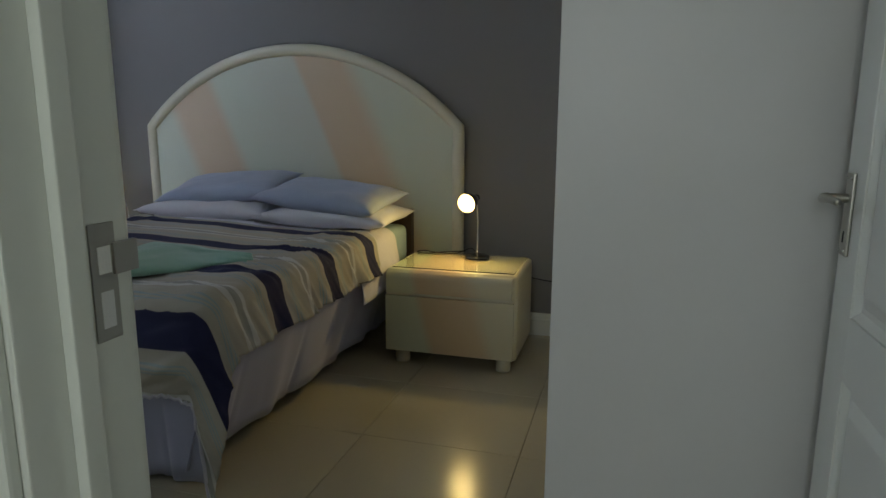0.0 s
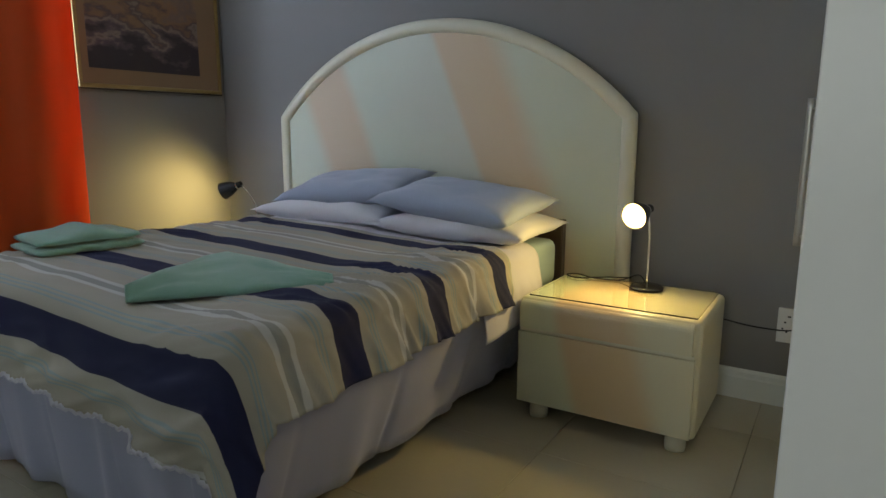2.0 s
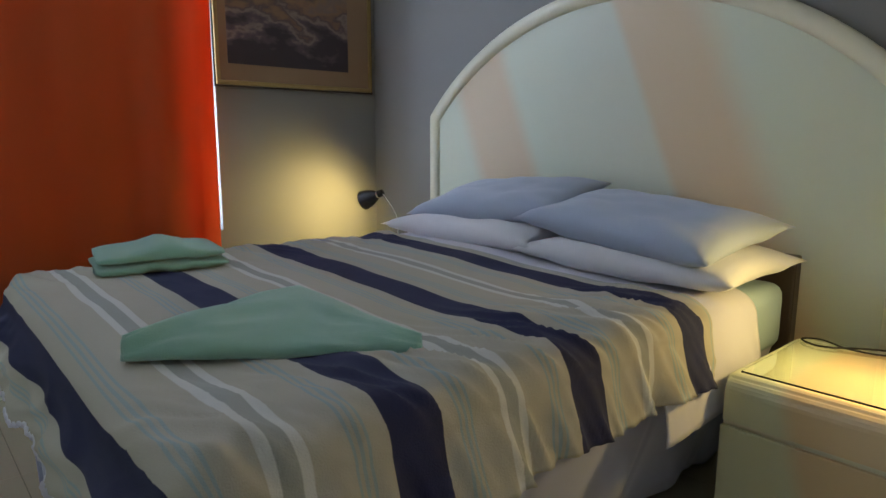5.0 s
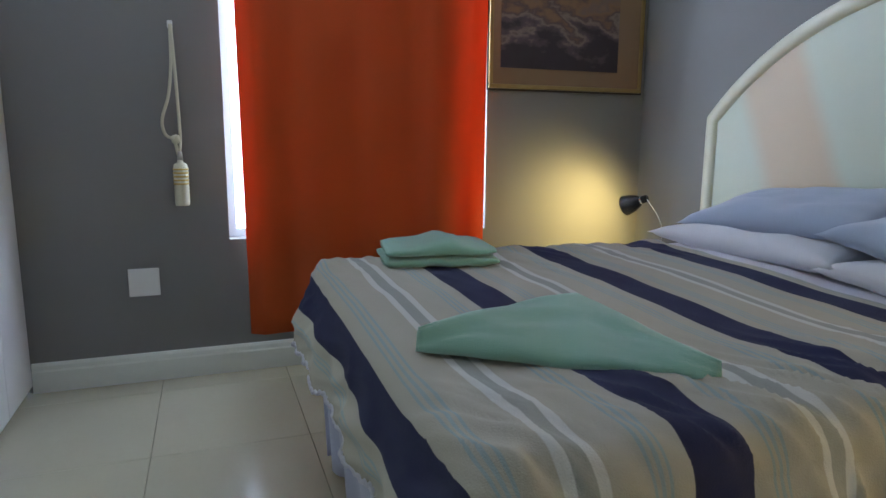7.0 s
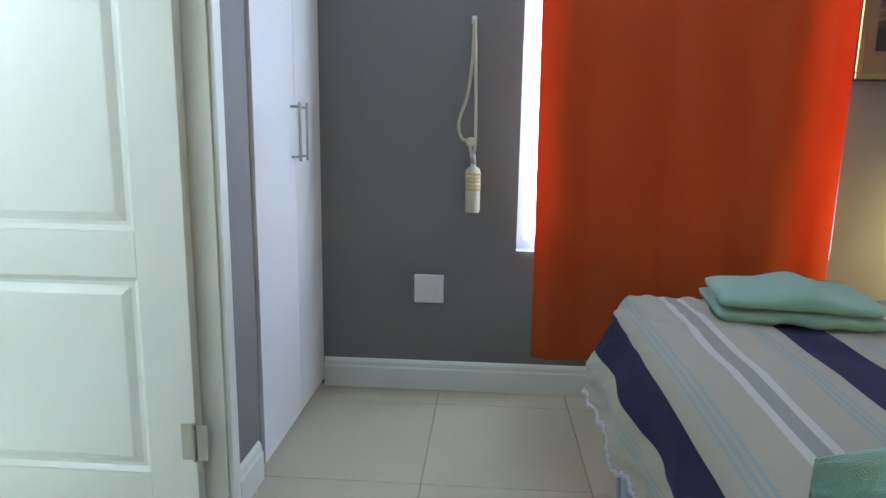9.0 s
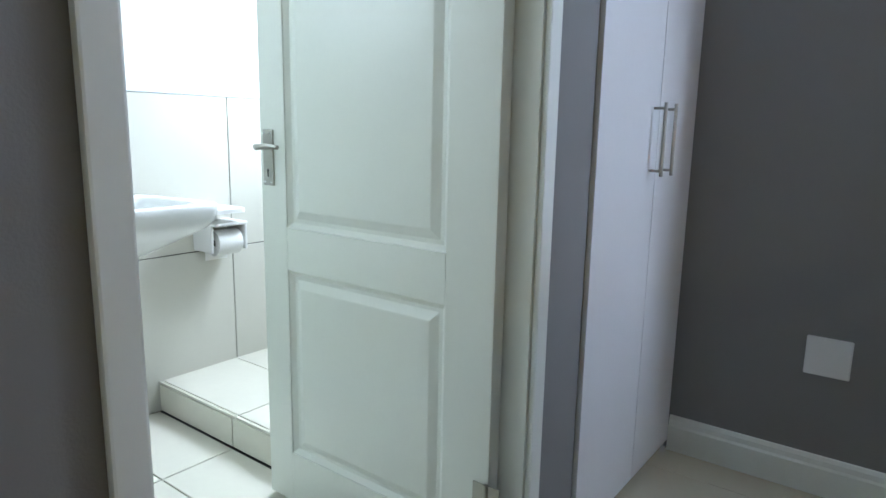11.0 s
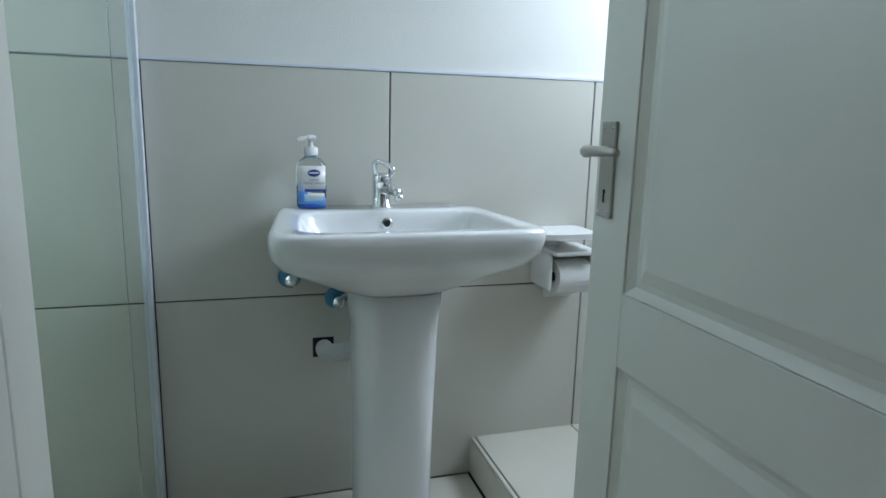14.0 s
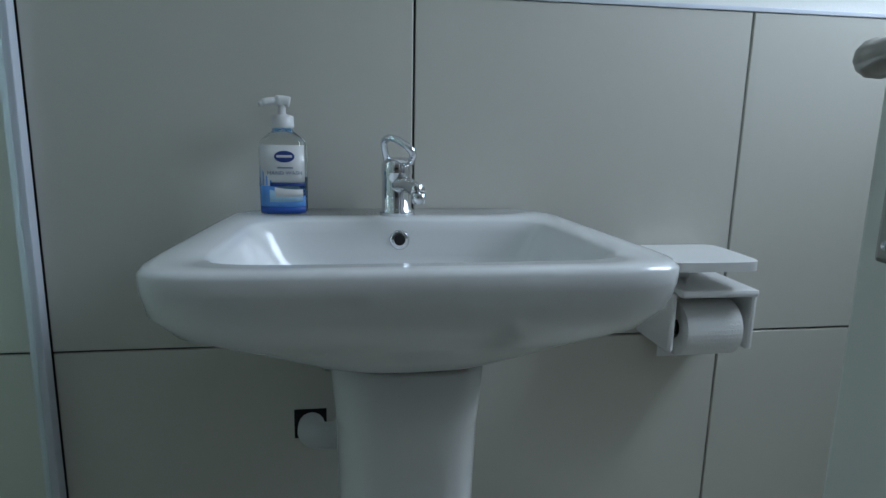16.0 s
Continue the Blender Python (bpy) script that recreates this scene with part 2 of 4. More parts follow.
# ---- builders ----
def link(name, bm, mat, parent=None, label="", smooth=False):
    bm.normal_update()
    me = bpy.data.meshes.new(name)
    bm.to_mesh(me)
    bm.free()
    for p in me.polygons:
        p.use_smooth = smooth
    me.materials.append(mat)
    ob = new(name, me)
    if parent:
        ob.parent = parent
    if label:
        ob["label"] = label
    return ob


part = link


def root(name, label, category, group="", m=None):
    ob = tagged(new(name), label, category, group)
    ob.empty_display_size = 0.05
    if m is not None:
        ob.matrix_world = m
    return ob


def add_box(bm, lo, hi, bevel=0.0, seg=2, m=None):
    r = bmesh.ops.create_cube(bm, size=1)["verts"]
    for v in r:
        v.co = Vector([(a + b) / 2 + c * (b - a) for a, b, c in zip(lo, hi, v.co)])
    if bevel:
        es = list({e for v in r for e in v.link_edges})
        made = bmesh.ops.bevel(bm, geom=es, offset=bevel, segments=seg, affect="EDGES", profile=0.6)
        r = list({v for f in made["faces"] for v in f.verts} | {v for v in r if v.is_valid})
    if m is not None:
        bmesh.ops.transform(bm, matrix=m, verts=r)
    return bm


def box(lo, hi, bevel=0.0, seg=2, m=None):
    return add_box(bmesh.new(), lo, hi, bevel, seg, m)


def boxes(*list_of):
    bm = bmesh.new()
    for lo, hi in list_of:
        add_box(bm, lo, hi)
    return bm


def loft(rings, cap0=True, cap1=True, bm=None, closed=True):
    bm = bm or bmesh.new()
    rows = [[bm.verts.new(p) for p in ring] for ring in rings]
    k = len(rows[0])
    for a, b in zip(rows, rows[1:]):
        for i in range(k if closed else k - 1):
            j = (i + 1) % k
            bm.faces.new((a[i], a[j], b[j], b[i]))
    if cap0:
        bm.faces.new(rows[0][::-1])
    if cap1:
        bm.faces.new(rows[-1])
    bmesh.ops.recalc_face_normals(bm, faces=bm.faces)
    return bm


def lathe(profile, k=24, bm=None, m=None):
    rings = [[Vector((r * math.cos(2 * math.pi * i / k), r * math.sin(2 * math.pi * i / k), z)) for i in range(k)] for r, z in profile]
    if m is not None:
        rings = [[m @ p for p in ring] for ring in rings]
    return loft(rings, bm=bm)


def tube(points, radius, k=10, bm=None, closed=False):
    """A round bar along a smooth line of points."""
    pts = [Vector(p) for p in points]
    rings, up = [], Vector((0.13, 0.27, 0.95)).normalized()
    for i, p in enumerate(pts):
        d = (pts[min(i + 1, len(pts) - 1)] - pts[max(i - 1, 0)]).normalized()
        a = d.cross(up)
        if a.length < 0.05:
            a = d.cross(Vector((1, 0, 0)))
        a.normalize()
        b = d.cross(a)
        up = a.cross(d)
        r = radius[i] if isinstance(radius, (list, tuple)) else radius
        rings.append([p + r * (a * math.cos(2 * math.pi * j / k) + b * math.sin(2 * math.pi * j / k)) for j in range(k)])
    return loft(rings, bm=bm)


def curve(points, n=24):
    """A smooth line through the points."""
    p = [Vector(q) for q in points]
    p = [2 * p[0] - p[1]] + p + [2 * p[-1] - p[-2]]
    out = []
    for i in range(1, len(p) - 2):
        for s in range(n):
            t = s / n
            out.append(0.5 * (2 * p[i] + (p[i + 1] - p[i - 1]) * t + (2 * p[i - 1] - 5 * p[i] + 4 * p[i + 1] - p[i + 2]) * t * t + (3 * p[i] - p[i - 1] - 3 * p[i + 1] + p[i + 2]) * t ** 3))
    return out + [p[-2]]


def sring(cx, cy, a, b, z, power=4.0, k=48):
    """A rounded-rectangle ring."""
    out = []
    for i in range(k):
        t = 2 * math.pi * i / k
        c, s = math.cos(t), math.sin(t)
        out.append(Vector((cx + a * math.copysign(abs(c) ** (2 / power), c), cy + b * math.copysign(abs(s) ** (2 / power), s), z)))
    return out


def structure(name, bm, mat, label, category):
    return tagged(link(name, bm, mat), label, category, kind="structure")


# ---- the shell ----
N, W, S, E = 3.756, -2.82, 0.800, 1.15
TOP = 2.55
floor_base = structure("floor", boxes(((W - 0.2, -0.85, -0.12), (E + 0.2, N + 0.15, -0.008)), ((0.02, -1.75, -0.12), (E + 0.2, -0.85, -0.008))), GROUT, "cream polished floor tiles with thin dark joints", "floor")
structure("ceiling", boxes(((W - 0.2, -1.9, TOP), (E + 0.2, N + 0.15, TOP + 0.1))), CEILING, "plain white painted ceiling", "ceiling")
structure("wall_north", boxes(((W - 0.15, N, 0), (E + 0.15, N + 0.15, TOP))), GREY, "dark grey painted wall behind the bed", "wall")
# window top assumed higher than the curtain, unseen, so daylight passes over it
WY0, WY1, WZ0, WZ1 = 1.612, 2.84, 0.605, 2.42
structure("wall_west", boxes(((W - 0.15, S, 0), (W, WY0, TOP)), ((W - 0.15, WY1, 0), (W, N, TOP)), ((W - 0.15, WY0, 0), (W, WY1, WZ0)), ((W - 0.15, WY0, WZ1), (W, WY1, TOP))), GREY, "grey painted wall with the bedroom window", "wall")
structure("wall_east", boxes(((E, -1.75, 0), (E + 0.15, N, TOP))), WHITE_WALL, "plain white painted wall", "wall")
BX0, BX1 = -1.800, -0.990
EX0, EX1 = 0.166, 1.088
WX = -2.075
structure("wall_south", boxes(((BX1 + 0.048, S - 0.13, 0), (EX0 - 0.03, S, TOP)), ((WX, S - 0.13, 0), (BX0 - 0.045, S, TOP)), ((BX0 - 0.045, S - 0.13, 2.09), (BX1 + 0.048, S, TOP)),
          ((EX0 - 0.03, S - 0.13, 2.09), (E, S, TOP)), ((EX1 + 0.03, S - 0.13, 0), (E, S, 2.09)), ((W, S - 0.6, 0), (WX, S - 0.5, TOP))), GREY, "grey painted wall with two doorways", "wall")
# the opening in the far wall is unseen, made up for the fill lamp
structure("wall_corridor", boxes(((-0.02, -1.75, 0), (0.10, S - 0.13, TOP)), ((-0.02, -1.75, 0), (0.0, -1.65, TOP)), ((0.10, -1.75, 0), (E, -1.65, 1.1)), ((0.10, -1.75, 2.1), (E, -1.65, TOP)), ((0.75, -1.75, 1.1), (E, -1.65, 2.1))),
          WHITE_WALL, "pale painted corridor wall with an assumed opening for a fill lamp", "wall")
BY = -0.815
BXL = -0.985
# the gap high over the shower is assumed, made for a fill lamp
structure("wall_bath", boxes(((W - 0.15, BY - 0.15, 0), (-0.02, BY - 0.011, 1.5)), ((W - 0.15, BY - 0.15, 2.1), (-0.02, BY - 0.011, TOP)), ((W - 0.15, BY - 0.15, 1.5), (-0.83, BY - 0.011, 2.1)), ((-0.08, BY - 0.15, 1.5), (-0.02, BY - 0.011, 2.1))), WHITE_WALL, "white painted bathroom wall above the tiles", "wall")
# unseen wall, its gap made up to hold the main bathroom fill
structure("wall_bath_end", boxes(((W - 0.15, BY - 0.011, 0), (W, S - 0.6, 1.35)), ((W - 0.15, BY - 0.011, 2.15), (W, S - 0.6, TOP)), ((W - 0.15, BY - 0.011, 1.35), (W, -0.75, 2.15)), ((W - 0.15, -0.05, 1.35), (W, S - 0.6, 2.15))), WHITE_WALL, "white painted bathroom end wall", "wall")
structure("wall_shower", boxes(((BXL + 0.011, 0.10, 0), (-0.02, S - 0.131, TOP))), WHITE_WALL, "short bathroom wall beside the shower", "wall")


def window(name, y_axis, a0, a1, z0, z1, at, label, depth=0.06):
    ob = tagged(new(name), label, "window", kind="structure")
    w = 0.035
    put = (lambda a, b, c, d: ((at - depth, a, c), (at, b, d))) if y_axis else (lambda a, b, c, d: ((a, at - depth, c), (b, at, d)))
    part("window_frame", boxes(put(a0, a1, z0, z0 + w), put(a0, a1, z1 - w, z1), put(a0, a0 + w, z0 + w, z1 - w), put(a1 - w, a1, z0 + w, z1 - w), put((a0 + a1) / 2 - w / 2, (a0 + a1) / 2 + w / 2, z0 + w, z1 - w)), ALU, ob)
    for p, q in ((a0 + w, (a0 + a1) / 2 - w / 2), ((a0 + a1) / 2 + w / 2, a1 - w)):
        lo, hi = put(p, q, z0 + w, z1 - w)
        if y_axis:
            lo, hi = (at - depth / 2 - 0.003, *lo[1:]), (at - depth / 2 + 0.003, *hi[1:])
        else:
            lo, hi = (lo[0], at - depth / 2 - 0.003, lo[2]), (hi[0], at - depth / 2 + 0.003, hi[2])
        g = part("pane", box(lo, hi), CLEAR, ob)
        g.visible_shadow = False
    return ob


window("window_1", True, WY0, WY1, WZ0, WZ1, W - 0.085, "bright aluminium bedroom window behind an orange curtain")


def skirting(name, x0, y0, x1, y1, nx, ny, label="white moulded skirting board along the grey wall"):
    """A moulded board whose back runs from one point to the other, facing (nx, ny)."""
    prof = [(0, 0), (0.016, 0), (0.016, 0.088), (0.011, 0.095), (0.011, 0.112), (0.005, 0.122), (0, 0.125)]
    rings = [[Vector((x + nx * d, y + ny * d, z)) for d, z in prof] for x, y in ((x0, y0), (x1, y1))]
    return structure(name, loft(rings), GLOSS_WHITE, label, "skirting board")


skirting("baseboard_north", -0.24, N, 0.485, N, 0, -1)
skirting("baseboard_west", W, 0.815, W, N - 0.02, 1, 0)
skirting("baseboard_south", WX + 0.025, S, BX0 - 0.070, S, 0, 1)
skirting("baseboard_middle", -0.955, S, 0.15, S, 0, 1)


def door_lining(name, x0, x1, head, label, moulded=True):
    """White jambs, head and moulded casings both sides of a doorway in the south wall."""
    ob = tagged(new(name), label, "door frame", kind="structure")
    y0, y1 = S - 0.133, S + 0.003
    part("jamb", box((x0 - 0.03, y0, 0), (x0, y1, head + 0.03), 0.002), GLOSS_WHITE, ob)
    if moulded:
        part("jamb", box((x1, y0, 0), (x1 + 0.03, y1, head + 0.03), 0.002), GLOSS_WHITE, ob)
    else:  # the tiles run up to a shallow edging
        part("jamb", box((x1 + 0.008, y1 - 0.035, 0), (x1 + 0.047, y1, head + 0.03), 0.002), GLOSS_WHITE, ob)
    part("head", box((x0, y0, head), (x1, y1, head + 0.03), 0.002), GLOSS_WHITE, ob)
    for side, yy in ((1, y1), (-1, y0)):
        cw = 0.075 if moulded else 0.055
        for a, b in ((x0 - cw, x0 - 0.008), (x1 + 0.012, x1 + cw)):
            if not moulded and side < 0 and a > x0:
                continue
            c = box((a, min(yy, yy + side * 0.014), 0), (b, max(yy, yy + side * 0.014), head + 0.075), 0.004)
            if moulded:
                add_box(c, (a + 0.014, min(yy, yy + side * 0.020), 0), (b - 0.022, max(yy, yy + side * 0.020), head + 0.06), 0.004)
            part("casing", c, GLOSS_WHITE, ob)
        part("casing", box((x0 - 0.008, min(yy, yy + side * 0.014), head + 0.01), (x1 + 0.008, max(yy, yy + side * 0.014), head + 0.075), 0.004), GLOSS_WHITE, ob)
    return ob


door_lining("door_frame_bathroom", BX0 - 0.01, BX1, 2.05, "white glossy painted frame of the bathroom doorway", False)
entry = door_lining("door_frame_entry", EX0, EX1, 2.05, "white glossy painted frame of the bedroom doorway")
part("door_stop", box((EX0, S - 0.085, 0), (EX0 + 0.014, S - 0.06, 2.05), 0.002), GLOSS_WHITE, entry)
plate = box((EX0, S - 0.046, 0.935), (EX0 + 0.0025, S - 0.014, 1.053), 0.001)
add_box(plate, (EX0, S - 0.02, 1.000), (EX0 + 0.006, S + 0.012, 1.032), 0.001)
strike = part("strike_plate", plate, STEEL, entry, "worn steel strike plate")
part("latch_hole", box((EX0 + 0.002, S - 0.038, 1.003), (EX0 + 0.0032, S - 0.022, 1.030)), PAPER, strike)
part("bolt_hole", box((EX0 + 0.002, S - 0.038, 0.948), (EX0 + 0.0032, S - 0.022, 0.985)), PAPER, strike)


def panel_door(name, m, label, width=0.80, height=2.04, plate_z=1.005):
    """A two-panel moulded door, hinged at its origin along x; its back lies at y = 0."""
    ob = root(name, label, "door", "", m)
    T = 0.040
    z0 = 0.012
    rails = ((z0, 0.165), (0.702, 0.82), (height - 0.13, height))
    x0, x1 = 0.130, width - 0.102
    for a, b in ((0, x0), (x1, width)):
        part("stile", box((a, 0, z0), (b, T, height), 0.0025), GLOSS_WHITE, ob)
    for a, b in rails:
        part("rail", box((x0, 0, a), (x1, T, b), 0.0015), GLOSS_WHITE, ob)
    for a, b in ((rails[0][1], rails[1][0]), (rails[1][1], rails[2][0])):
        rings = []
        for ins, y in ((0, T * 0.5 - 0.012), (0.001, 0.003), (0.014, 0.013), (0.024, 0.013), (0.046, 0.004), (0.05, 0.0035)):
            rings.append([Vector((x, y, z)) for x, z in ((x0 + ins, a + ins), (x1 - ins, a + ins), (x1 - ins, b - ins), (x0 + ins, b - ins))])
        bm = loft(rings[1:], cap0=False)
        back = [[Vector((p.x, T - p.y, p.z)) for p in r] for r in rings[1:]]
        loft(back, cap0=False, bm=bm)
        part("panel", bm, GLOSS_WHITE, ob)
    for side in (1, -1):
        base = T if side == 1 else 0
        hx = width - 0.037
        hp = box((hx - 0.02, min(base, base + side * 0.006), plate_z - 0.076), (hx + 0.02, max(base, base + side * 0.006), plate_z + 0.074), 0.0025)
        handle = part("handle_plate", hp, STEEL, ob, "brushed steel handle plate")
        pts = curve([(hx, base, plate_z + 0.028), (hx, base + side * 0.035, plate_z + 0.028), (hx - 0.012, base + side * 0.048, plate_z + 0.028), (hx - 0.05, base + side * 0.050, plate_z + 0.031), (hx - 0.092, base + side * 0.046, plate_z + 0.029)], 8)
        part("lever", tube(pts, [0.0085] * 9 + [0.0095] * 6 + [0.0085 - 0.003 * k / (len(pts) - 15) for k in range(len(pts) - 15)], 12), STEEL, handle, smooth=True)
        kh = lathe([(0.0001, 0), (0.004, 0), (0.004, 0.001), (0.0001, 0.001)], 12, m=Matrix.Translation((hx, base + side * 0.0062, plate_z - 0.035)) @ Matrix.Rotation(radians(90), 4, "X"))
        add_box(kh, (hx - 0.0016, min(base + side * 0.0052, base + side * 0.0072), plate_z - 0.052), (hx + 0.0016, max(base + side * 0.0052, base + side * 0.0072), plate_z - 0.036))
        part("keyhole", kh, HOLE, handle)
        for dx, dz in ((-0.012, 0.064), (0.012, 0.064), (-0.012, -0.066), (0.012, -0.066)):
            part("screw", lathe([(0.0001, -0.001), (0.0035, -0.001), (0.0028, 0.001), (0.0001, 0.0013)], 10, m=Matrix.Translation((hx + dx, base + side * 0.0065, plate_z + dz)) @ Matrix.Rotation(radians(-90 * side), 4, "X")), CHROME, handle)
    return ob


def hinge(parent, m):
    h = box((-0.001, -0.003, -0.05), (0.035, 0.0, 0.05), 0.001, m=m)
    add_box(h, (-0.035, -0.003, -0.05), (0.001, 0.0, 0.05), 0.001, m=m)
    lathe([(0.0001, -0.052), (0.006, -0.052), (0.006, 0.052), (0.0001, 0.052)], 10, h, m @ Matrix.Translation((0, -0.004, 0)))
    return part("hinge", h, STEEL, parent, "worn steel butt hinge")


# local x runs along the leaf, its y towards the face that the room sees
bath_door = panel_door("bathroom_door", Matrix(((0, 1, 0, -1.804), (-1, 0, 0, 0.742), (0, 0, 1, 0), (0, 0, 0, 1))), "open white two-panel bathroom door with steel lever handle", width=0.768)
hinge(bath_door, pose(0.0, 0.047, 0.266, 0, 0, 180))
hinge(bath_door, pose(0.0, 0.047, 1.80, 0, 0, 180))
entry_door = panel_door("bedroom_door", Matrix(((0, -1, 0, 1.082), (1, 0, 0, 0.822), (0, 0, 1, 0), (0, 0, 0, 1))), "open white two-panel bedroom door with steel lever handle", width=0.79, plate_z=0.995)


# ---- bedroom: bed ----
BX, BW = -1.20, 0.695
HEAD, FOOT, BEDTOP = 3.50, 1.815, 0.640


def lift(x):
    """The mattress stands a little higher towards the window side."""
    return 0.028 * max(0.0, min(1.0, (-0.85 - x) / 0.5))


def drape(u, v, drop_side, y_head, corner=0.0, fold=0.0, seed=0.0, top=BEDTOP, foot=FOOT, r=0.075):
    """A cloth over the bed: u runs -1..1 across with its overhang, v metres from the head edge down to the foot hem."""
    half = BW + 0.016
    run = y_head - foot
    sx = u * (half + 0.57 * r + (drop_side if u > 0 else 0.4 * drop_side))
    ax, sgn = abs(sx), (1 if sx > 0 else -1)
    hx, hy = max(0.0, ax - (half - r)), max(0.0, v - (run - r))
    d = (hx * hx + hy * hy) ** 0.5
    a = math.atan2(hx, hy) if d else 0.0
    th = min(d / r, math.pi / 2)
    out, fall = r * math.sin(th), r * (1 - math.cos(th))
    rest = max(0.0, d - r * math.pi / 2)
    fall += rest * (1 + (corner if sx > 0 else -0.15) * math.sin(2 * a))
    hang = min(1.0, rest / 0.12)
    ridge = 1 - 2.2 * abs(noise.noise((sx * 3.0 + v * 2.2, v * 6.5 - sx * 2.5, seed)))
    fine = noise.noise((sx * 6, v * 6, seed))
    along = max(0.0, min(1.0, (ax - 0.28) / 0.30)) * (1 if sx > 0 else 0.6)
    lean = v * 12 + sx * 5.0
    gather = (max(0.0, 1 - 2.6 * abs(noise.noise((lean, sx * 2.2, seed + 13)))) ** 1.5 + 0.6 * max(0.0, 1 - 3 * abs(noise.noise((lean * 1.9 + 4, sx * 4, seed + 21)))) ** 1.5) * along * fold
    wave = math.sin((v * 19 if hx > hy else sx * 17) + 3 * noise.noise((v * 2, sx * 2, seed)))
    pleat = 1 - 2.4 * abs(noise.noise((sx * 4 + v * 15, v * 3 + sx * 3, seed + 7)))
    out += 0.010 * hang + hang * (fold * 0.8 * wave + fold * 0.9 * ridge + fold * 0.9 * pleat + 0.95 * gather + 0.006 * fine) + 0.05 * rest + 0.16 * rest * math.sin(2 * a) ** 2
    x = min(ax, half - r) + out * math.sin(a)
    y = y_head - min(v, run - r) - out * math.cos(a)
    soft = max(0.0, min(1.0, (ax - 0.25) / 0.35))
    z = top - fall + 0.006 * noise.noise((sx * 1.4 + 3, v * 1.6, seed + 4)) + 0.003 * fine + fold * (0.42 * ridge + 0.40 * pleat) * (0.2 + 0.8 * soft) * (1 - 0.6 * hang) + 0.85 * gather * (1 - hang)
    return Vector((BX + sgn * x, y, z + lift(BX + sgn * x)))


def cloth(fn, nu, nv, vmax, mat, name, parent=None, uv0=0.0, thick=0.006, hem=None):
    bm = bmesh.new()
    lay = bm.loops.layers.uv.new("UVMap")
    grid, vals = [], {}
    for j in range(nv + 1):
        row = []
        for i in range(nu + 1):
            u = -1 + 2 * i / nu
            lim = hem(u) if hem else vmax
            v = lim * j / nv
            vert = bm.verts.new(fn(u, v))
            vals[vert] = (u, v + uv0)
            row.append(vert)
        grid.append(row)
    for a, b in zip(grid, grid[1:]):
        for i in range(nu):
            f = bm.faces.new((a[i], b[i], b[i + 1], a[i + 1]))
            for lp in f.loops:
                lp[lay].uv = vals[lp.vert]
    ob = part(name, bm, mat, parent, smooth=True)
    sol = ob.modifiers.new("thickness", "SOLIDIFY")
    sol.thickness, sol.offset = thick, -1
    return ob


bed = root("bed", "double bed base with mattress and lavender bed skirt", "bed")
part("mattress", box((BX - BW, FOOT + 0.035, 0.42), (BX + BW, 3.60, 0.622), 0.05, 4), MATTRESS, bed, "pale blue covered mattress", smooth=True)
part("base", box((BX - BW + 0.20, FOOT + 0.16, 0.10), (BX + BW - 0.20, 3.60, 0.415), 0.01), DARK_WOOD, bed)
for lx in (BX - 0.44, BX + 0.44):
    for ly in (FOOT + 0.22, 2.7, 3.5):
        part("leg", lathe([(0.0001, 0), (0.025, 0), (0.03, 0.1), (0.0001, 0.1)], 14, m=pose(lx, ly, 0)), BLACK, bed, smooth=True)
part("head_rail", box((BX - BW - 0.015, 3.605, 0.12), (BX + BW + 0.015, 3.655, 0.70), 0.008), DARK_WOOD, bed, "dark brown wooden head rail")


def skirt_line(path, z0, z1, name, slant):
    rows = []
    for k in range(9):
        f = k / 8
        row = []
        for i, (x, y, nx, ny) in enumerate(path):
            w = -slant * f + (0.002 + 0.010 * f) * math.sin(i * 0.21 + 4 * noise.noise((i * 0.03, 0, 7))) + 0.016 * f * noise.noise((i * 0.06, f, 3)) - 0.012 * f * math.exp(-((i % 43) - 21) ** 2 / 3)
            row.append(Vector((x + nx * w, y + ny * w, z1 + (z0 - z1) * f + (0.010 * noise.noise((i * 0.07, 5, 0)) if k == 8 else 0))))
        rows.append(row)
    ob = part(name, loft(rows, False, False, closed=False), SKIRT, bed, smooth=True)
    sol = ob.modifiers.new("thickness", "SOLIDIFY")
    sol.thickness = 0.004
    return ob


n = 170
xr, xl, yf = BX + BW - 0.014, BX - BW + 0.014, FOOT + 0.026
skirt_line([(xr, 3.58 + (yf - 3.58) * i / n, 1, 0) for i in range(n + 1)], 0.066, 0.465, "skirt_side", 0.12)
skirt_line([(xl, 3.58 + (yf - 3.58) * i / n, -1, 0) for i in range(n + 1)], 0.066, 0.465, "skirt_side", 0.12)
skirt_line([(xr - 0.05 + (xl - xr + 0.10) * i / n, yf, 0, -1) for i in range(n + 1)], 0.020, 0.44, "skirt_foot", 0.03)

sheet = tagged(cloth(lambda u, v: drape(u, v, 0.20, 3.36, 0, 0.003, 2.0, BEDTOP - 0.011), 110, 40, 0.50, SHEET, "flat_sheet", thick=0.003), "pale lavender cotton sheet tucked over the mattress", "sheet")


def hem_line(u):
    return (3.10 - FOOT) + 0.240 + 0.075 * max(0.0, u) ** 3 + 0.012 * noise.noise((u * 7, 1, 1)) + 0.006 * math.sin(u * 46)


# the navy stripes lie 0.42 m apart; the first, near the head edge, is centred 0.095 m from it
bedspread = cloth(lambda u, v: drape(u, v, 0.112, 3.10, 0.70, 0.015, 9.0), 230, 190, 1.6, COVER, "bedspread", uv0=-0.095,
                  hem=hem_line)


